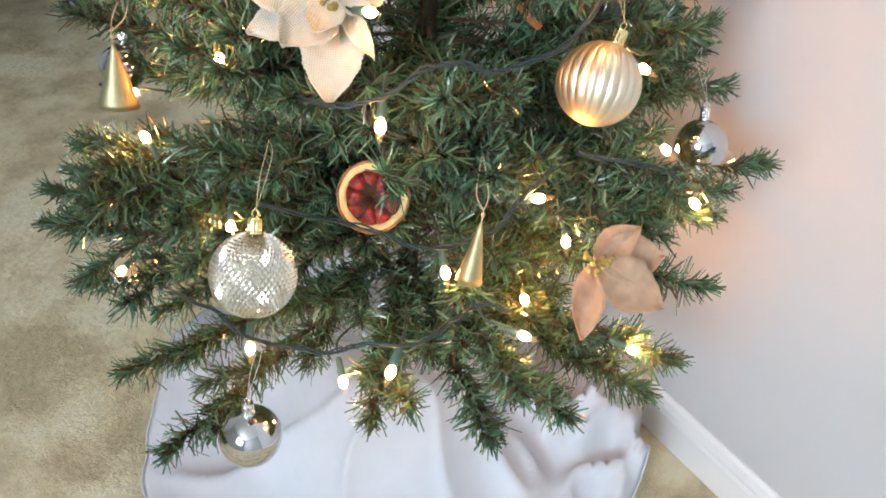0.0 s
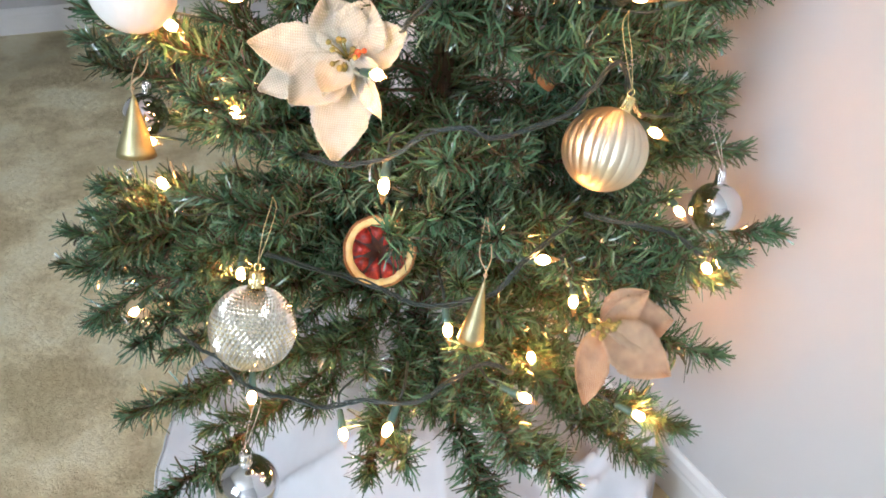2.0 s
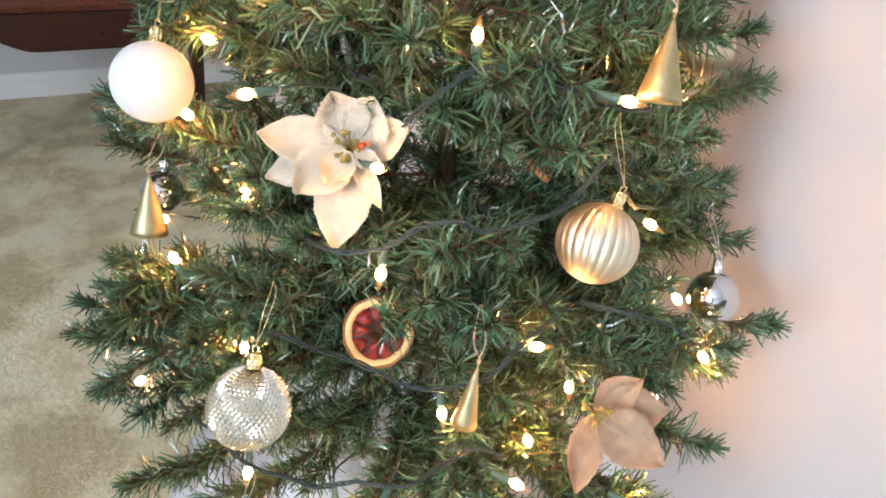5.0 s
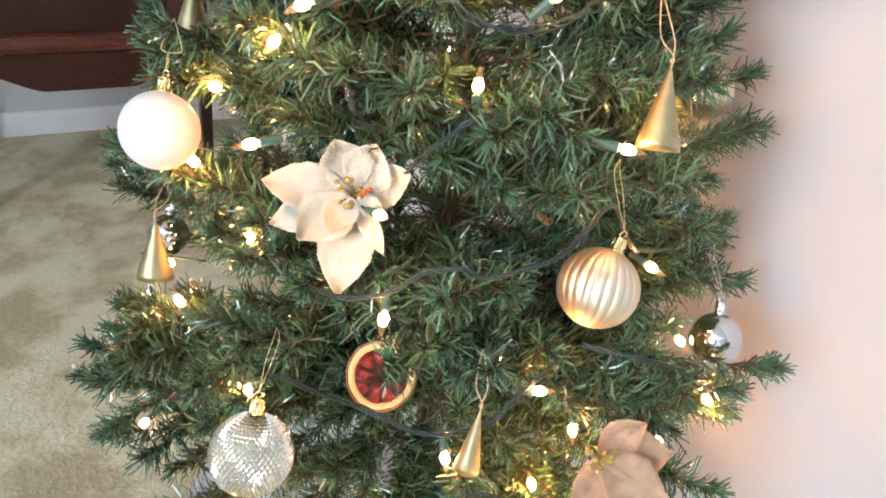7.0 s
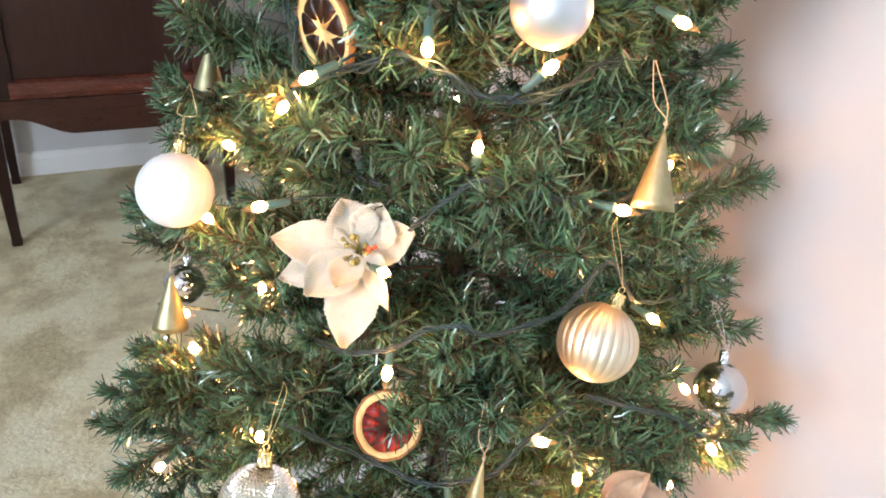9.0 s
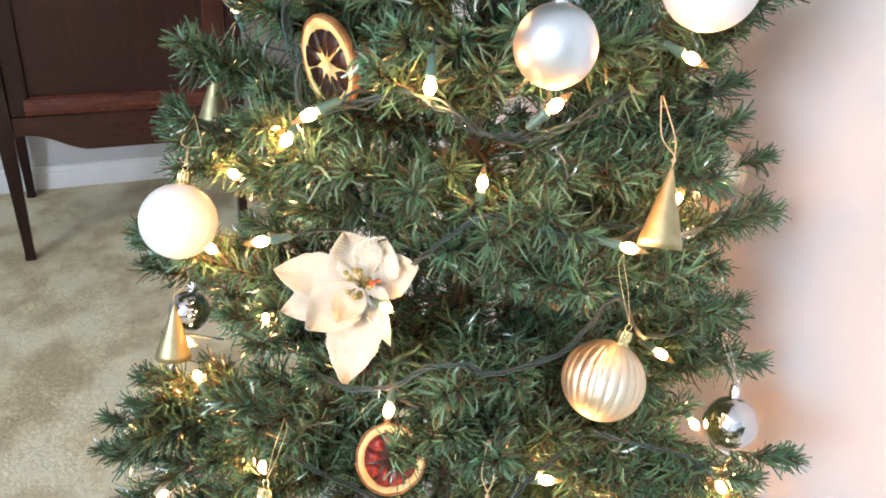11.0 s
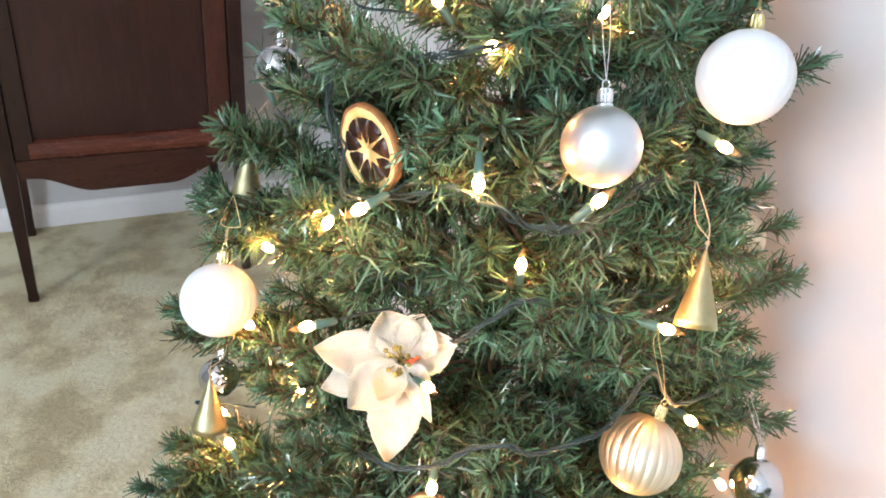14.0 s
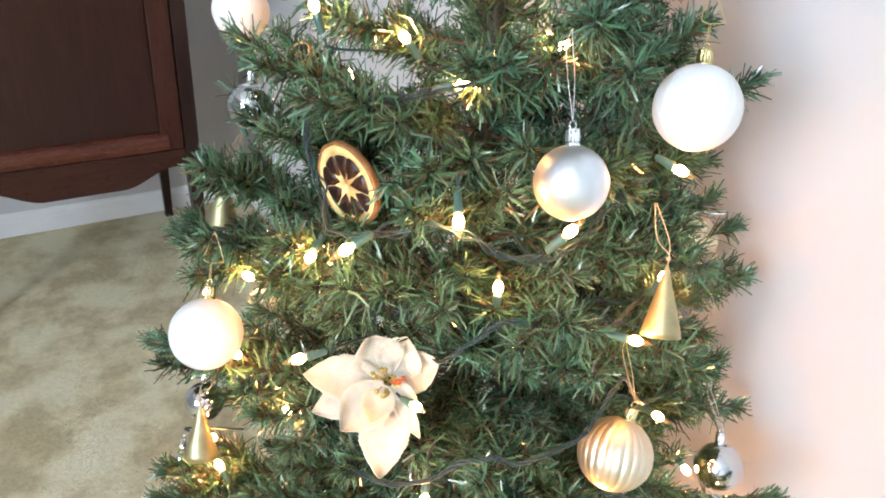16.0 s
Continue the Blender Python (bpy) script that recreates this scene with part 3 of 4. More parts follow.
SLICES = [
    # centre, radius, facing, pulp, label
    ((0.258, 0.418, 0.466), 0.0300, (-0.45, -0.68, 0.58), M_BLOOD, "dried blood orange slice with red glistening pulp"),
    ((0.232, 0.505, 0.780), 0.0345, (-0.93, -0.26, -0.10), M_PULP, "dried orange slice with dark pulp and thick peel"),
    # slice put in place of a brown dried leaf deep in the branches
    ((0.400, 0.424, 0.597), 0.0150, (0.55, -0.35, 0.76), M_PULP, "dried orange slice tucked deep between branches"),
    ((0.236, 0.604, 0.857), 0.0115, (-0.75, -0.35, 0.55), M_PULP, "small dried orange slice high in the branches"),
]
# needles cleared towards the camera before ornaments and lights: from, along, radius
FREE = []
# a point amid the camera's path
VIEWER = Vector((0.03, -0.03, 0.88))


def to_viewer(c, length):
    return (VIEWER - Vector(c)).normalized() * length


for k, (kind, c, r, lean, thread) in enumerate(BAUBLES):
    out = to_viewer(c, 0.14 if k < 7 else 0.03 if k == 7 else 0.004)
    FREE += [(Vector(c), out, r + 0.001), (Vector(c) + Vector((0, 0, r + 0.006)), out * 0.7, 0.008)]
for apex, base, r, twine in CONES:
    FREE.append((Vector(base).lerp(Vector(apex), 0.35) - RIGHT * (r - 0.007), to_viewer(base, 0.12), r * 0.8))
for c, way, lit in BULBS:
    FREE += [(Vector(c), to_viewer(c, 0.13), 0.0085), (Vector(c), to_viewer(c, 0.004), 0.0135)]
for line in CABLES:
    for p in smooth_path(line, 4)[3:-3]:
        FREE.append((p, to_viewer(p, 0.045), 0.0032))
FREE += [(FLOWER + OUT * 0.02 + RIGHT * x + UPV * y, to_viewer(FLOWER, 0.14), r) for x, y, r in ((0, 0, 0.038), (-0.045, 0, 0.026), (-0.03, -0.025, 0.028), (0, -0.055, 0.024), (0.025, -0.04, 0.014), (0.03, 0.015, 0.02))]
FREE += [(BURLAP + OUT * 0.01 + RIGHT * x + UPV * y, to_viewer(BURLAP, 0.10), r) for x, y, r in ((0.0, 0, 0.014), (0.035, -0.02, 0.028), (-0.002, -0.045, 0.016), (0.040, 0.005, 0.014))]
FREE += [(Vector(SLICES[0][0]) - RIGHT * 0.016, to_viewer(SLICES[0][0], 0.16), 0.018), (Vector(SLICES[1][0]) + UPV * 0.014 - RIGHT * 0.006, to_viewer(SLICES[1][0], 0.14), 0.021)]
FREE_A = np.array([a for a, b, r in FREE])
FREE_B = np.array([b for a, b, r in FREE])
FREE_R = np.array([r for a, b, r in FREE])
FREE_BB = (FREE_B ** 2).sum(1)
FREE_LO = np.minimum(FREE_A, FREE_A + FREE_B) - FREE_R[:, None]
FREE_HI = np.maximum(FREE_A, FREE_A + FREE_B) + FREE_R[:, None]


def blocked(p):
    """Which of the points (n, 3) lie in a space cleared towards the camera."""
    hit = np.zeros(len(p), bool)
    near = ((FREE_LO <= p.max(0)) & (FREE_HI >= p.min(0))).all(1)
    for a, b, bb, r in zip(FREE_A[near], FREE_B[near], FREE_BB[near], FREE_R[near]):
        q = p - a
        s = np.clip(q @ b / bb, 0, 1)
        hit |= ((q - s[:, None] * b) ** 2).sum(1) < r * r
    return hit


# ---------------- the tree ----------------
# tips of the longest branches, towards the cabinet, towards the wall and towards the room
TIPS_NORTH = [(0.060, 0.600, 0.440), (0.071, 0.628, 0.447), (0.040, 0.590, 0.400), (0.049, 0.571, 0.342), (0.086, 0.590, 0.622), (0.127, 0.614, 0.721), (0.050, 0.606, 0.421), (0.078, 0.623, 0.454), (0.125, 0.664, 0.690), (0.144, 0.610, 0.775), (0.151, 0.646, 0.752), (0.090, 0.688, 0.564), (0.178, 0.627, 0.823), (0.181, 0.625, 0.873), (0.124, 0.652, 0.684)]
TIPS_EAST = [(0.548, 0.262, 0.505), (0.526, 0.273, 0.478), (0.540, 0.285, 0.440), (0.579, 0.377, 0.580), (0.606, 0.358, 0.520), (0.608, 0.417, 0.704), (0.602, 0.386, 0.664), (0.605, 0.392, 0.545), (0.581, 0.412, 0.853), (0.525, 0.413, 0.815), (0.525, 0.438, 0.899), (0.584, 0.449, 0.765), (0.567, 0.421, 0.740)]
# the lowest ring of branches, open to the sheet and the carpet between them
TIPS_FOOT = [(0.054, 0.470, 0.318), (0.058, 0.383, 0.308), (0.200, 0.312, 0.335), (0.272, 0.250, 0.332), (0.328, 0.225, 0.352), (0.285, 0.240, 0.392), (0.412, 0.216, 0.340), (0.436, 0.215, 0.368), (0.478, 0.236, 0.418)]
TIPS = TIPS_NORTH + TIPS_EAST + TIPS_FOOT
SPRIGS = [(0.234, 0.366, 0.520), (0.222, 0.398, 0.800), (0.309, 0.330, 0.520), (0.185, 0.425, 0.565), (0.285, 0.430, 0.885), (0.345, 0.405, 0.890)]


def reach(z):
    if z < 1.0:
        return 0.285 - 0.19 * (z - 0.3)
    return 0.152 * max(0.05, (1.52 - z) / 0.52)


def needles(points, tangents, count, long, rs):
    """Flat bent strips round a twig: vertices (count * 6, 3) in the world."""
    n = len(points)
    k = np.where(rs.random(count) < 0.10, 1 - 0.08 * rs.random(count), rs.random(count) ** 0.9) * (n - 1)
    i = np.minimum(k.astype(int), n - 2)
    f = (k - i)[:, None]
    base = points[i] * (1 - f) + points[i + 1] * f
    tan = tangents[i]
    r = rs.normal(size=(count, 3))
    r -= (r * tan).sum(1)[:, None] * tan
    r /= np.linalg.norm(r, axis=1)[:, None] + 1e-9
    end_on = k / (n - 1) > 0.93
    ang = np.radians(np.clip(rs.normal(52, 14, count), 22, 88))
    ang = np.where(end_on, np.radians(rs.uniform(3, 48, count)), ang)[:, None]
    d = tan * np.cos(ang) + r * np.sin(ang) + rs.normal(0, 0.24, (count, 3))
    d /= np.linalg.norm(d, axis=1)[:, None]
    short = np.where(rs.random(count) < 0.22, rs.uniform(0.35, 0.7, count), rs.uniform(0.8, 1.15, count)) * np.where(end_on, 0.72, 1.0)
    ln = (long * short)[:, None]
    bend = rs.normal(size=(count, 3)) * 0.38 + np.array([0, 0, -0.06])
    mid = base + d * ln * 0.5
    d2 = d + bend
    d2 /= np.linalg.norm(d2, axis=1)[:, None]
    end = mid + d2 * ln * 0.5
    side = np.cross(d, rs.normal(size=(count, 3)))
    side /= np.linalg.norm(side, axis=1)[:, None] + 1e-9
    w = (rs.uniform(0.00060, 0.00105, count))[:, None]
    v = np.stack([base - side * w, base + side * w, mid - side * w * 0.95, mid + side * w * 0.95, end - side * w * 0.7, end + side * w * 0.7], 1)
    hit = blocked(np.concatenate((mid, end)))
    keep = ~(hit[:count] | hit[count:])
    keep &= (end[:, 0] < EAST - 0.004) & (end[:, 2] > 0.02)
    return v[keep].reshape(-1, 3)


def tangents_of(p):
    t = np.gradient(p, axis=0)
    return t / (np.linalg.norm(t, axis=1)[:, None] + 1e-9)


def fast_mesh(name, verts, quads, slot, mats):
    me = bpy.data.meshes.new(name)
    me.vertices.add(len(verts))
    me.vertices.foreach_set("co", verts.astype(np.float32).ravel())
    me.loops.add(len(quads) * 4)
    me.loops.foreach_set("vertex_index", quads.astype(np.int32).ravel())
    me.polygons.add(len(quads))
    me.polygons.foreach_set("loop_start", np.arange(0, len(quads) * 4, 4, dtype=np.int32))
    for m in mats:
        me.materials.append(m)
    me.polygons.foreach_set("material_index", slot.astype(np.int32))
    me.update(calc_edges=True)
    return me


def wire(points, radius, sides=5):
    """A thin tapering wire as vertices and quads."""
    t = tangents_of(points)
    a = np.cross(t, [0.31, 0.22, 0.92])
    a /= np.linalg.norm(a, axis=1)[:, None] + 1e-9
    b = np.cross(t, a)
    ang = np.arange(sides) * 2 * np.pi / sides
    rr = radius * np.linspace(1, 0.35, len(points))
    v = points[:, None] + rr[:, None, None] * (np.cos(ang)[None, :, None] * a[:, None] + np.sin(ang)[None, :, None] * b[:, None])
    q = [[i * sides + k, i * sides + (k + 1) % sides, (i + 1) * sides + (k + 1) % sides, (i + 1) * sides + k] for i in range(len(points) - 1) for k in range(sides)]
    return v.reshape(-1, 3), np.array(q)


def branch(parent, tip, drop, rs, twigs=6, per_metre=2700, spread=1.0):
    """A wire branch from the trunk to its tip, with side twigs, all set with flat needles."""
    tip = np.array([AX, AY, tip[2]]) + (np.array(tip) - np.array([AX, AY, tip[2]])) * (0.99 if tip[0] > 0.5 else 0.96 if tip[2] > 0.425 else 1.0)
    start = np.array([AX, AY, max(0.13, tip[2] - drop)])
    flat = tip - start
    u = np.linspace(0, 1, 12)[:, None]
    sag = rs.normal(0, 0.008, 3)
    pts = start + flat * u + np.sin(u * np.pi) * sag + (u ** 3 - u) * np.array([0, 0, 0.03 if drop > 0 else -0.02])
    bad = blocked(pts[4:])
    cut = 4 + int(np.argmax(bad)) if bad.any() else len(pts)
    length = np.linalg.norm(flat)
    side = np.cross(flat / length, [0, 0, 1])
    side /= np.linalg.norm(side) + 1e-9
    VV, QQ, SS, off = [], [], [], 0

    def add(v, q, s):
        nonlocal off
        VV.append(v), QQ.append(q + off), SS.append(np.full(len(q), s))
        off += len(v)

    strip = np.array([[0, 1, 3, 2], [2, 3, 5, 4]])

    def dress(p, dens, long):
        t = tangents_of(p)
        ln = np.linalg.norm(np.diff(p, axis=0), axis=1).sum()
        v = needles(p, t, max(8, int(ln * dens)), long, rs)
        m = len(v) // 6
        if m:
            add(v, (strip[None] + 6 * np.arange(m)[:, None, None]).reshape(-1, 4), 0)
        v = needles(p, t, max(4, int(ln * dens * 0.27)), long * 0.58, rs)
        m = len(v) // 6
        if m:
            add(v, (strip[None] + 6 * np.arange(m)[:, None, None]).reshape(-1, 4), 2)

    v, q = wire(pts[:cut], 0.0019)
    add(v, q, 1)
    dress(pts[2:], per_metre, 0.0265)
    for j in range(twigs):
        s = 0.30 + 0.58 * (j + 0.3 * rs.random()) / twigs
        p0 = start + flat * s + np.sin(s * np.pi) * sag + (s ** 3 - s) * np.array([0, 0, 0.03 if drop > 0 else -0.02])
        sign = 1 if j % 2 else -1
        d = flat / length * rs.uniform(0.65, 0.95) + sign * side * rs.uniform(0.35, 0.75) * spread + np.array([0, 0, rs.uniform(-0.38, 0.22)])
        d /= np.linalg.norm(d)
        tl = min(0.115, max(0.05, length * rs.uniform(0.30, 0.44))) * (0.5 + 0.5 * spread)
        w = np.linspace(0, 1, 6)[:, None]
        p = p0 + d * tl * w + np.array([0, 0, 0.012]) * w ** 2
        r = np.hypot(p[-1, 0] - AX, p[-1, 1] - AY)
        if p[-1, 0] > EAST - 0.02 or r > reach(p[-1, 2]) * 1.02:
            p = p0 + (p - p0) * 0.55
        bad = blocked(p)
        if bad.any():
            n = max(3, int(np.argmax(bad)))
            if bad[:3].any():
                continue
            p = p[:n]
        v, q = wire(p, 0.0012, 4)
        add(v, q, 1)
        dress(p, per_metre, 0.0255)
    V = np.concatenate(VV) - np.array([AX, AY, 0])
    me = fast_mesh("branch", V, np.concatenate(QQ), np.concatenate(SS), (M_NEEDLE, M_TWIG, M_BROWN))
    ob = new("branch", me)
    ob.parent = parent
    return ob


def christmas_tree():
    tree = empty("christmas_tree", (AX, AY, 0), "slim green artificial fir tree with flat plastic needles", "christmas tree")
    b = bmesh.new()
    lathe(b, [(0.012, 0.0), (0.012, 0.55), (0.010, 0.56), (0.010, 1.1), (0.007, 1.12), (0.005, 1.5)], 14)
    part("trunk", b, M_TRUNK, tree)
    rs = np.random.default_rng(9)
    line = np.stack((np.full(40, AX), np.full(40, AY), np.linspace(0.30, 1.5, 40)), 1)
    v = needles(line, tangents_of(line), 6000, 0.05, rs)
    m = len(v) // 6
    quads = (np.array([[0, 1, 3, 2], [2, 3, 5, 4]])[None] + 6 * np.arange(m)[:, None, None]).reshape(-1, 4)
    inner = new("inner_needles", fast_mesh("inner_needles", v - np.array([AX, AY, 0]), quads, np.zeros(len(quads)), (M_NEEDLE,)))
    inner.parent = tree
    inner["kind"] = "stuff"
    for k in range(3):
        a = 2 * math.pi * k / 3 + 0.4
        b = bmesh.new()
        d = Vector((math.cos(a), math.sin(a), 0))
        tube(b, smooth_path([d * 0.014 + Vector((0, 0, 0.14)), d * 0.05 + Vector((0, 0, 0.11)), d * 0.13 + Vector((0, 0, 0.012))]), 0.006, 8)
        part("stand_leg", b, M_TRUNK, tree)
    rs = np.random.default_rng(5)
    for tip in TIPS:
        branch(tree, tip, 0.075 if tip[2] > 0.5 else 0.045 if tip[2] > 0.42 else 0.02, rs, 3 if tip in TIPS_FOOT else 5, spread=0.4 if tip in TIPS_FOOT else 1.0)
    for tip in SPRIGS:
        branch(tree, tip, 0.05, rs, 1)
    z, k = 0.36, 0
    while z < 1.46:
        n = 9 if z < 0.75 else (8 if z < 0.9 else 7)
        for i in range(n):
            a = 2 * math.pi * (i + 0.5 * (k % 2)) / n + rs.normal(0, 0.13)
            zz = z + rs.normal(0, 0.014)
            r = reach(zz) * rs.uniform(0.62, 1.02)
            if zz < 0.47 and math.cos(a - 4.1) > -0.1:
                r = reach(zz) * rs.uniform(0.60, 0.74)
            if math.cos(a) > 0:
                r = min(r, (EAST - 0.015 - AX) / max(0.2, math.cos(a)))
            branch(tree, (AX + r * math.cos(a), AY + r * math.sin(a), zz), 0.02 if zz > 0.4 else 0.01, rs, 4, 2500 if z < 1.0 else 1100)
        z += 0.074
        k += 1
    return tree


christmas_tree()

# ---------------- baubles ----------------


def ball_bm(kind, r):
    b = bmesh.new()
    if kind == "diamond":
        n, rows = 44, 31
        lat = [(-0.5 + (j + 0.5) / rows) * math.pi for j in range(rows)]

        def at(i, j, s=1.0):
            lo = (i + 0.5 * (j % 2)) * 2 * math.pi / n
            return Vector((math.cos(lat[j]) * math.cos(lo), math.cos(lat[j]) * math.sin(lo), math.sin(lat[j]))) * r * s
        grid = [[b.verts.new(at(i, j, 0.956)) for i in range(n)] for j in range(rows)]
        for j in range(1, rows - 1):
            for i in range(n):
                o = j % 2
                l, rt = grid[j][i], grid[j][(i + 1) % n]
                u, d = grid[j + 1][(i + o) % n if o else (i) % n], grid[j - 1][(i + o) % n if o else i]
                c = b.verts.new((l.co + rt.co).normalized() * r * 1.005)
                for q in ((l, d), (d, rt), (rt, u), (u, l)):
                    b.faces.new((*q, c))
        for ring, s in ((grid[0], -1), (grid[-1], 1)):
            c = b.verts.new((0, 0, s * r * 0.97))
            for i in range(n):
                f = (ring[(i + 1) % n], ring[i], c) if s < 0 else (ring[i], ring[(i + 1) % n], c)
                b.faces.new(f)
        bmesh.ops.recalc_face_normals(b, faces=b.faces)
        return b
    seg, rings = (288, 48) if kind in ("gold", "white") else (64, 32)
    prof = [(r * math.sin(math.pi * i / rings), -r * math.cos(math.pi * i / rings)) for i in range(1, rings)]

    def rib(a, k):
        lat = math.sin(math.pi * (k + 1) / rings)
        if kind == "gold":
            return 1 + 0.050 * lat * (abs(math.sin(12 * (a + 0.55 * k / rings))) ** 0.7 - 0.6)
        if kind == "white":
            return 1 + 0.0045 * lat * math.sin(22 * a + 3 * noise.noise(Vector((math.cos(a) * 2, math.sin(a) * 2, k * 0.1))))
        return 1
    lathe(b, prof, seg, wave=rib)
    return b


LOOKS = {
    "gold": (M_GOLD, M_CAPGOLD, M_THREAD, "satin champagne gold bauble with spiral ribs hanging on the tree"),
    "diamond": (M_DIAMOND, M_CAPGOLD, M_THREAD, "champagne silver bauble with small diamond facets on the tree"),
    "chrome": (M_CHROME, M_CAPSILVER, M_SILVERTHREAD, "small mirror-finish silver bauble hanging on the tree"),
    "matte": (M_MATTE, M_CAPSILVER, M_SILVERTHREAD, "satin silver bauble hanging from a silver thread"),
    "white": (M_PEARL, M_CAPGOLD, M_THREAD, "pearly white bauble with a gold cap on the tree"),
}


def bauble(kind, c, r, lean, thread, back=0.5):
    ball_m, cap_m, thread_m, label = LOOKS[kind]
    ob = empty("bauble", c, label, "bauble", "baubles on the tree")
    axis = (Vector((0, 0, 1)) + RIGHT * lean + BACK * back).normalized()
    ball = part("ball", ball_bm(kind, r), ball_m, ob, "", kind != "diamond")
    ball.rotation_mode = "QUATERNION"
    ball.rotation_quaternion = axis.to_track_quat("Z", "Y")
    cr = 0.0052 * (r / 0.03) ** 0.5
    m = aligned(axis * (r * 0.985), axis)
    b = lathe(bmesh.new(), [(cr * 1.14, -0.001), (cr * 1.14, 0.0012), (cr * 1.02, 0.0017), (cr * 1.02, 0.0022), (cr * 1.06, 0.0056), (cr, 0.0092), (cr, 0.0097), (cr * 0.96, 0.0108), (0.0008, 0.0113)], 72, m, lambda a, k: 0.76 if 2 < k < 6 and math.cos(9 * a) < -0.25 else 1)
    part("cap", b, cap_m, ob)
    b = bmesh.new()
    top = axis * (r * 0.985 + 0.0108)
    loop = [top + RIGHT * 0.0022 * math.sin(2 * math.pi * i / 14) + axis * 0.0026 * (1 - math.cos(2 * math.pi * i / 14)) for i in range(15)]
    tube(b, loop, 0.00055, 6)
    part("ring", b, cap_m, ob)
    b = bmesh.new()
    t0 = top + axis * 0.0048
    into = Vector((AX - c[0], AY - c[1], 0)).normalized()
    end = t0 + Vector((0, 0, thread)) + into * 0.02
    if kind == "white":
        neck = t0 + axis * 0.014
        for s in (-1, 1):
            tube(b, [t0.lerp(neck, i / 16) + RIGHT * s * 0.0006 * math.cos(i * 1.1) + into * s * 0.0006 * math.sin(i * 1.1) for i in range(17)], 0.00035, 5)
        tube(b, smooth_path([neck, neck - RIGHT * 0.004 + UPV * 0.001, neck - RIGHT * 0.006 + UPV * 0.005, neck + UPV * 0.024, neck + RIGHT * 0.002 + UPV * 0.024, neck + RIGHT * 0.010 + UPV * 0.004, neck + RIGHT * 0.008 + UPV * 0.001, neck], 5), 0.0004, 5)
    else:
        for s in (-1, 1):
            tube(b, smooth_path([t0, t0.lerp(end, 0.45) + RIGHT * s * 0.0022 + into * 0.002, t0.lerp(end, 0.8) + RIGHT * s * 0.002 + into * 0.004, end]), 0.00022, 5)
    part("hanging_thread", b, thread_m, ob)
    return ob


for spec in BAUBLES:
    bauble(*spec, 0.12 if spec[1][2] < 0.32 else 0.5)

# ---------------- cone bells ----------------


def cone_bell(apex, base, r, twine):
    apex, base = Vector(apex), Vector(base)
    ob = empty("cone_bell", base, "hammered brass cone bell hanging from jute twine", "ornament", "cone bells on the tree")
    ax = apex - base
    h = ax.length
    b = bmesh.new()
    prof = [(r - 0.0007, 0.0005), (r, 0.0), (r * 0.93, h * 0.1), (r * 0.60, h * 0.45), (r * 0.30, h * 0.75), (r * 0.13, h * 0.93), (r * 0.05, h)]
    n = 36
    m = aligned((0, 0, 0), ax)
    rings = [[b.verts.new(m @ Vector((q * (1 + 0.02 * noise.noise(Vector((math.cos(a), math.sin(a), z * 60)) * 2)) * math.cos(a), q * math.sin(a), z))) for a in [2 * math.pi * i / n for i in range(n)]] for q, z in [(r * 0.05, h * 0.9), (r * 0.57, h * 0.45)] + prof]
    for u, v in zip(rings, rings[1:]):
        for i in range(n):
            b.faces.new((u[i], u[(i + 1) % n], v[(i + 1) % n], v[i]))
    b.faces.new(rings[-1])
    bmesh.ops.recalc_face_normals(b, faces=b.faces)
    part("shell", b, M_BRASS, ob)
    b = bmesh.new()
    into = Vector((AX - base.x, AY - base.y, 0)).normalized()
    knot = ax * 1.04
    end = ax + Vector((0, 0, twine)) + into * 0.02
    for s in (-1, 1):
        tube(b, smooth_path([knot - ax * 0.06, knot + Vector((0, 0, 0.006)), knot.lerp(end, 0.4) + RIGHT * s * 0.0045, end + RIGHT * s * 0.0006]), 0.00045, 6)
    bmesh.ops.create_icosphere(b, subdivisions=2, radius=0.0018, matrix=Matrix.Translation(knot + Vector((0, 0, 0.003))))
    part("twine_loop", b, M_TWINE, ob)
    return ob


for spec in CONES:
    cone_bell(*spec)

# ---------------- fabric flowers ----------------


def petal_bm(length, width, cup, curl, rs, nu=44, nv=9):
    """A pointed cloth petal along +x, its face up (+z)."""
    b = bmesh.new()
    uv = b.loops.layers.uv.new("weave")
    rows, data = [], {}
    ph = rs.random() * 6
    for i in range(nu + 1):
        u = i / nu
        w = width * 0.5 * (math.sin(math.pi * min(1, u ** 0.9 * 0.985 + 0.02)) ** 0.85 + 0.06 * (1 - u)) * (1 + 0.025 * math.sin(u * 37 + ph) + (0.035 if i % 2 else -0.01))
        row = []
        for j in range(nv):
            s = 2 * j / (nv - 1) - 1
            z = cup * width * s * s * (0.4 + u) + curl * length * u * u + 0.032 * length * math.sin(6 * u + 3 * s + ph) + 0.006 * length * math.sin(19 * u - 7 * s)
            v = b.verts.new((length * u, w * s, z))
            data[v] = (length * u / 0.06, w * s / 0.06)
            row.append(v)
        rows.append(row)
    for p, q in zip(rows, rows[1:]):
        for j in range(nv - 1):
            f = b.faces.new((p[j], q[j], q[j + 1], p[j + 1]))
            for loop in f.loops:
                loop[uv].uv = data[loop.vert]
    return b


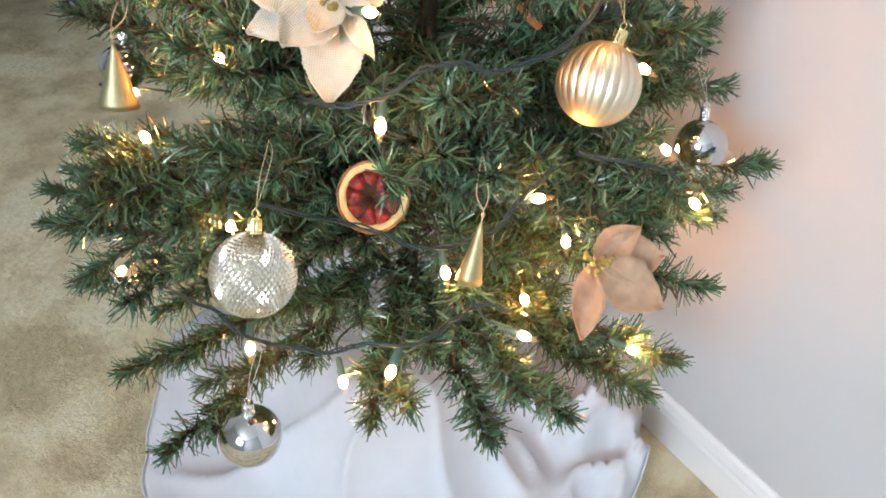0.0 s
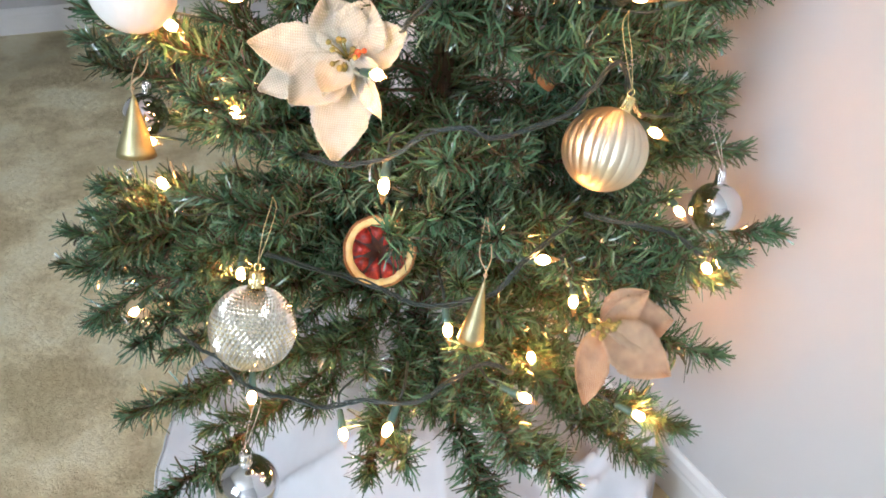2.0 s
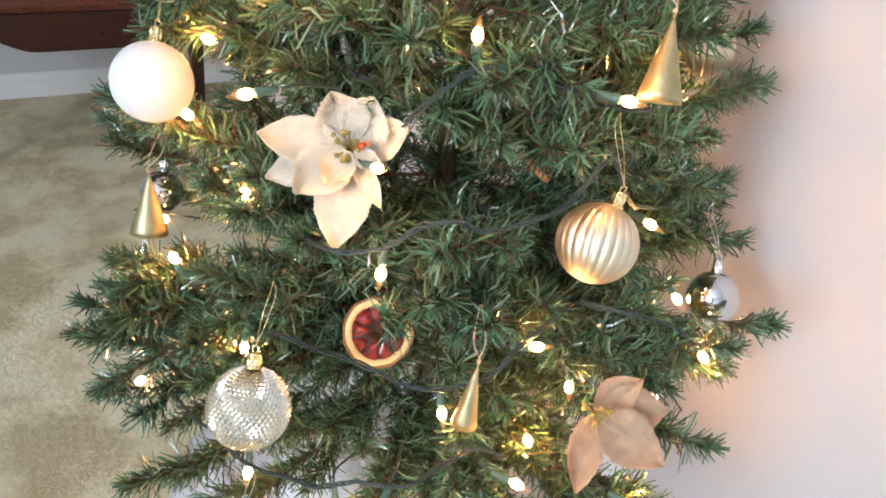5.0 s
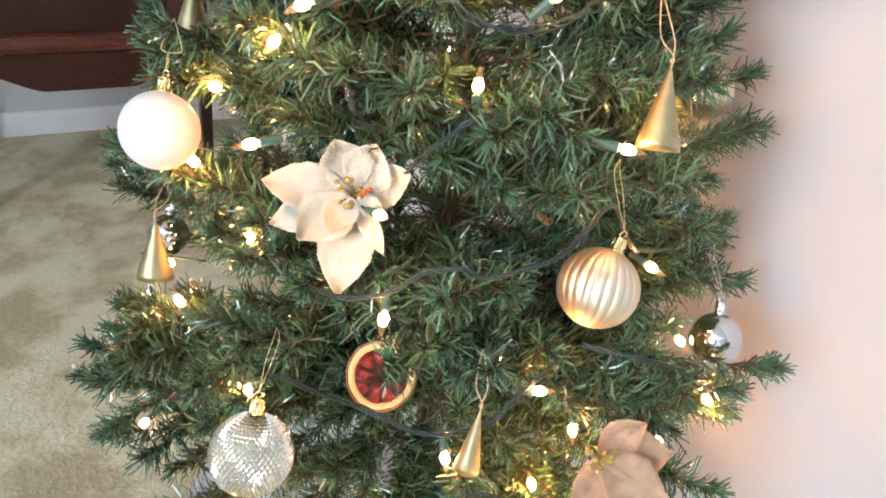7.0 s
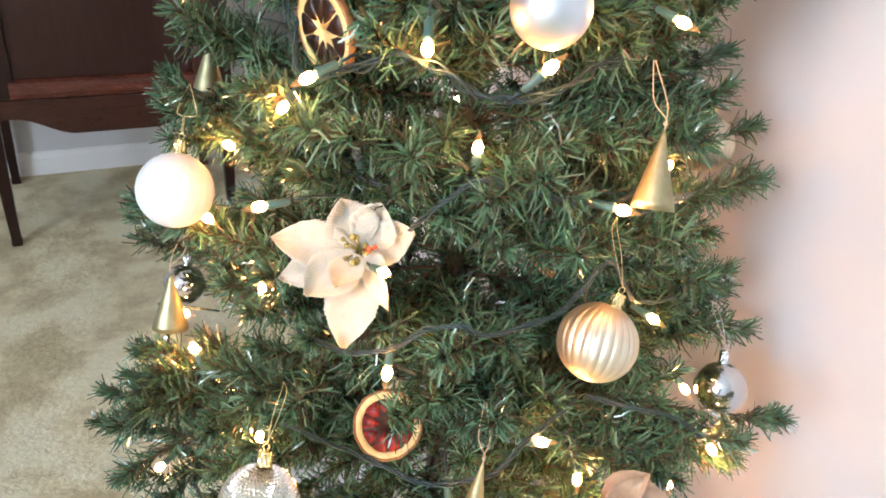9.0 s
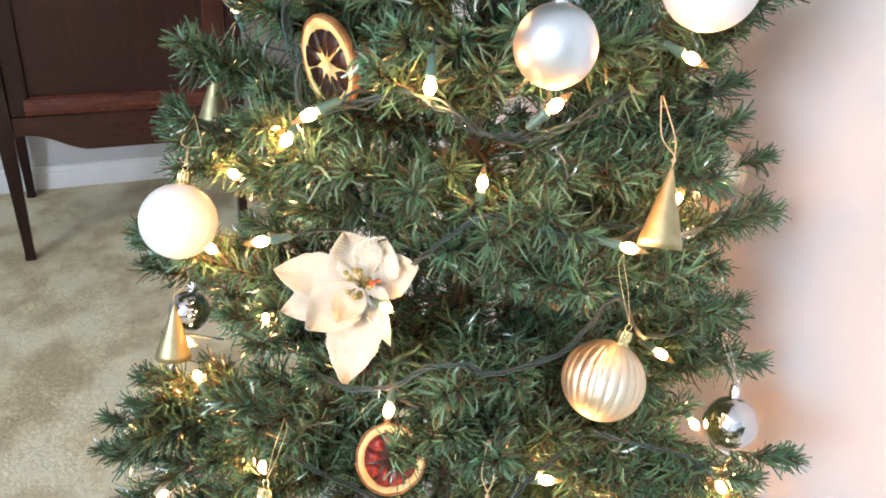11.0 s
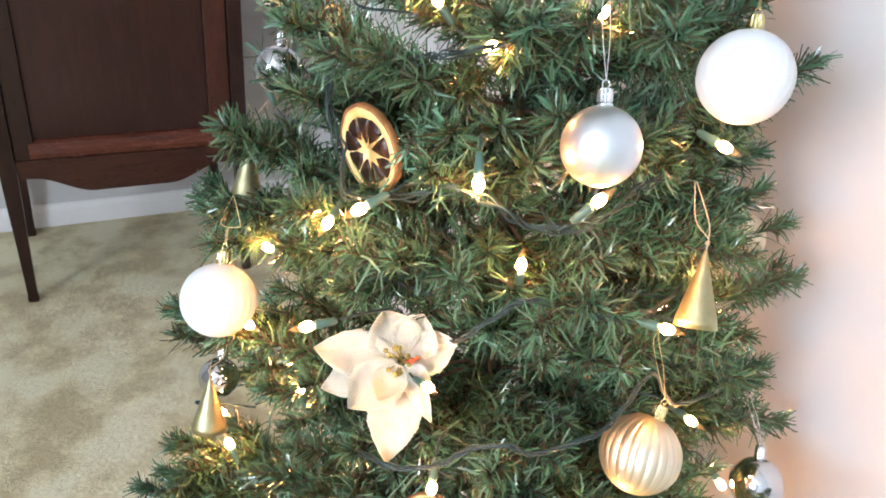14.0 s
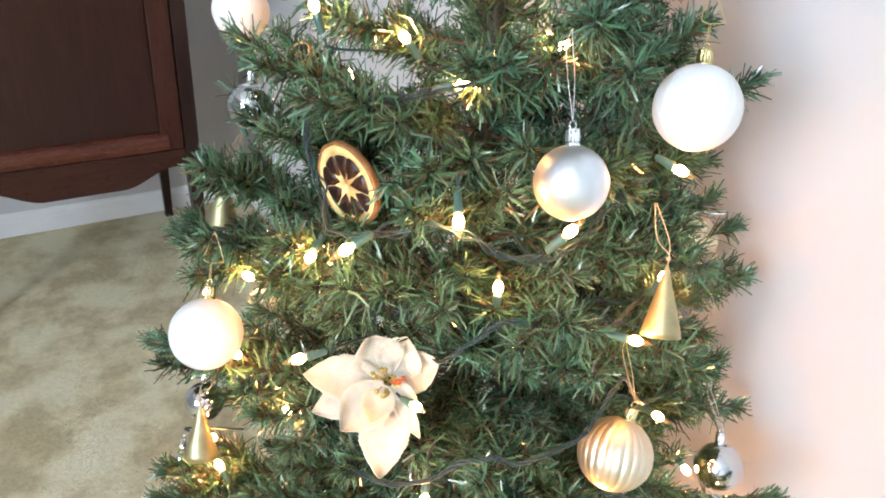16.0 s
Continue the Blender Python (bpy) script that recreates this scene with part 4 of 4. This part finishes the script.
def flower(name, centre, petals, material, label, facing):
    ob = empty(name, centre, label, "ornament")
    n = facing.normalized()
    u = (RIGHT - n * RIGHT.dot(n)).normalized()
    v = n.cross(u)
    rs = random.Random(3)
    for ang, length, width, cup, curl, lift in petals:
        b = petal_bm(length, width, cup, curl, rs)
        d = math.cos(radians(ang)) * u + math.sin(radians(ang)) * v
        side = n.cross(d)
        m = Matrix((d, side, n)).transposed().to_4x4()
        m.translation = n * lift + d * 0.004
        bmesh.ops.transform(b, matrix=m, verts=b.verts)
        p = part("petal", b, material, ob)
        sol = p.modifiers.new("thickness", "SOLIDIFY")
        sol.thickness = 0.0003
    for k in range(13):
        a, q = rs.random() * 6.28, 0.004 + 0.010 * rs.random()
        foot = n * 0.004
        head = n * (0.014 + 0.008 * rs.random()) + (math.cos(a) * u + math.sin(a) * v) * q
        b = bmesh.new()
        tube(b, smooth_path([foot, foot.lerp(head, 0.5) + n * 0.002, head], 4), 0.0006, 5)
        bmesh.ops.create_icosphere(b, subdivisions=2, radius=0.0021 if k % 3 else 0.0026, matrix=Matrix.Translation(head))
        part("stamen", b, M_BERRY if k % 5 == 0 and material is M_CREAM else M_STAMEN, ob)
    return ob


flower("fabric_flower", FLOWER, [
    (180, 0.066, 0.037, 0.18, 0.06, 0.005), (206, 0.064, 0.036, 0.14, -0.04, 0.001), (232, 0.050, 0.040, 0.22, 0.10, 0.010), (270, 0.074, 0.042, 0.18, -0.02, 0.004),
    (304, 0.049, 0.015, 0.3, 0.10, 0.006), (24, 0.041, 0.034, 0.22, 0.14, 0.004), (70, 0.034, 0.040, 0.28, 0.30, 0.001), (118, 0.035, 0.042, 0.28, 0.28, 0.002), (252, 0.032, 0.026, 0.3, 0.3, 0.013), (326, 0.028, 0.015, 0.3, 0.5, 0.012),
], M_CREAM, "cream open-weave cloth poinsettia with olive stamens", Vector((-0.42, -0.62, 0.66)))
flower("burlap_flower", BURLAP, [
    (262, 0.062, 0.028, 0.2, 0.05, 0.002), (330, 0.066, 0.044, 0.15, 0.0, 0.004), (10, 0.062, 0.042, 0.15, -0.1, 0.001), (40, 0.045, 0.03, 0.2, 0.1, 0.0),
], M_BURLAP, "tan burlap cloth flower tucked in the branches", Vector((-0.30, -0.62, 0.72)))

# ---------------- orange slices ----------------


def orange_slice(centre, r, facing, pulp, label):
    ob = empty("orange_slice", centre, label, "ornament", "dried orange slices on the tree")
    m = aligned((0, 0, 0), facing)
    th = 0.0055

    def ring(r0, r1, z0, z1, wob=0.015):
        return lathe(bmesh.new(), [(r0, z0), (r1 - 0.0006, z0), (r1, z0 + 0.0008), (r1, z1 - 0.0008), (r1 - 0.0006, z1), (r0, z1), (r0, z0)], 48, m, lambda a, k: 1 + wob * math.sin(3 * a + 1) + 0.008 * math.sin(11 * a), False)
    part("peel", ring(r * 0.925, r, -th / 2, th / 2), M_PEEL, ob, "browned orange peel")
    part("pith", ring(r * 0.74, r * 0.945, -th / 2 + 0.0008, th / 2 - 0.0002), M_PITH, ob)
    part("core", ring(0.001, r * 0.745, -th / 2 + 0.001, th / 2 - 0.0009, 0.0), M_PITH if pulp is M_PULP else M_PULP, ob)
    n = 9
    rs = random.Random(int(r * 1e5))
    for k in range(n):
        a0, a1 = 2 * math.pi * (k + 0.01 + 0.07 * rs.random()) / n, 2 * math.pi * (k + 0.99 - 0.07 * rs.random()) / n
        b = bmesh.new()
        inner, outer = r * (0.14 + 0.20 * rs.random()), r * (0.70 + 0.10 * rs.random())
        pts = [(inner, (a0 + a1) / 2)] + [(inner + (outer - inner) * s, a0 + (a1 - a0) * 0.02) for s in (0.4, 0.8, 0.95)] + [(outer, a0 + (a1 - a0) * s) for s in (0.15, 0.35, 0.5, 0.65, 0.85)] + [(inner + (outer - inner) * s, a1 - (a1 - a0) * 0.02) for s in (0.95, 0.8, 0.4)]
        lo, hi = ([b.verts.new(m @ Vector((q * math.cos(a), q * math.sin(a), z))) for q, a in pts] for z in (-th / 2, th / 2 + 0.0003))
        c = b.verts.new(m @ Vector(((inner + outer) / 2 * math.cos((a0 + a1) / 2), (inner + outer) / 2 * math.sin((a0 + a1) / 2), th / 2 - 0.0006 * rs.random())))
        for i in range(len(pts)):
            j = (i + 1) % len(pts)
            b.faces.new((lo[i], lo[j], hi[j], hi[i]))
            b.faces.new((hi[i], hi[j], c))
        b.faces.new(lo[::-1])
        bmesh.ops.recalc_face_normals(b, faces=b.faces)
        part("segment", b, pulp, ob)
    return ob


for spec in SLICES:
    orange_slice(*spec)

# ---------------- light string ----------------


def light_string():
    ob = empty("light_string", (AX, AY, 0), "string of warm mini lights on twisted green cable", "string lights")
    o = -Vector(ob.location)
    for line in CABLES:
        b = bmesh.new()
        path = smooth_path(line, 14)
        loose = line is CABLE_SHOULDER or line is CABLE_TOP
        for s in range(4 if loose else 3):
            strand = []
            for i, p in enumerate(path):
                d = (path[min(i + 1, len(path) - 1)] - path[max(i - 1, 0)]).normalized()
                a = d.cross(Vector((0, 0, 1))).normalized()
                c = d.cross(a)
                ph = i * 0.42 + s * 2.09
                strand.append(p + o + noise.noise_vector(p * 45 + Vector((0, 0, s * (1.7 if loose else 0.35)))) * (0.0055 if loose else 0.0022) + (a * math.cos(ph) + c * math.sin(ph)) * 0.0012)
            tube(b, strand, 0.00085, 6)
        part("cable", b, M_CABLE, ob)
    for c, (dx, dy, *out), lit in BULBS:
        c = Vector(c)
        d = (RIGHT * dx - UPV * dy + OUT * (out[0] if out else 0.25)).normalized()
        b = bmesh.new()
        lathe(b, [(0.0016, -0.0225), (0.0026, -0.021), (0.0031, -0.012), (0.0036, -0.0095), (0.0036, -0.0075), (0.0030, -0.0062)], 16, aligned(c + o, d))
        socket = part("socket", b, M_SOCKET, ob)
        b = bmesh.new()
        lathe(b, [(0.0024, -0.0062), (0.0036, -0.0048), (0.0041, -0.002), (0.0039, 0.0015), (0.0029, 0.0050), (0.0017, 0.0085), (0.0009, 0.0108), (0.0004, 0.0122)], 14, aligned(c + o, d))
        bulb = part("bulb", b, M_AMBER if lit else M_TIP, socket, "lit warm bulb" if lit else "unlit clear bulb")
        if lit:
            b = bmesh.new()
            lathe(b, [(0.0012, -0.0052), (0.0031, -0.0038), (0.0037, -0.0012), (0.0035, 0.0012), (0.0026, 0.0032), (0.0010, 0.0046)], 12, aligned(c + o, d))
            part("filament", b, M_GLOW, socket)
        # a lead from the socket back into the tree
        b = bmesh.new()
        back = c + o - d * 0.025
        into = Vector((AX - c.x, AY - c.y, 0)).normalized()
        tube(b, smooth_path([back, back - d * 0.008 + into * 0.006, back + into * 0.05 - Vector((0, 0, 0.01))], 5), 0.0011, 6)
        part("lead", b, M_CABLE, socket)
    return ob


light_string()
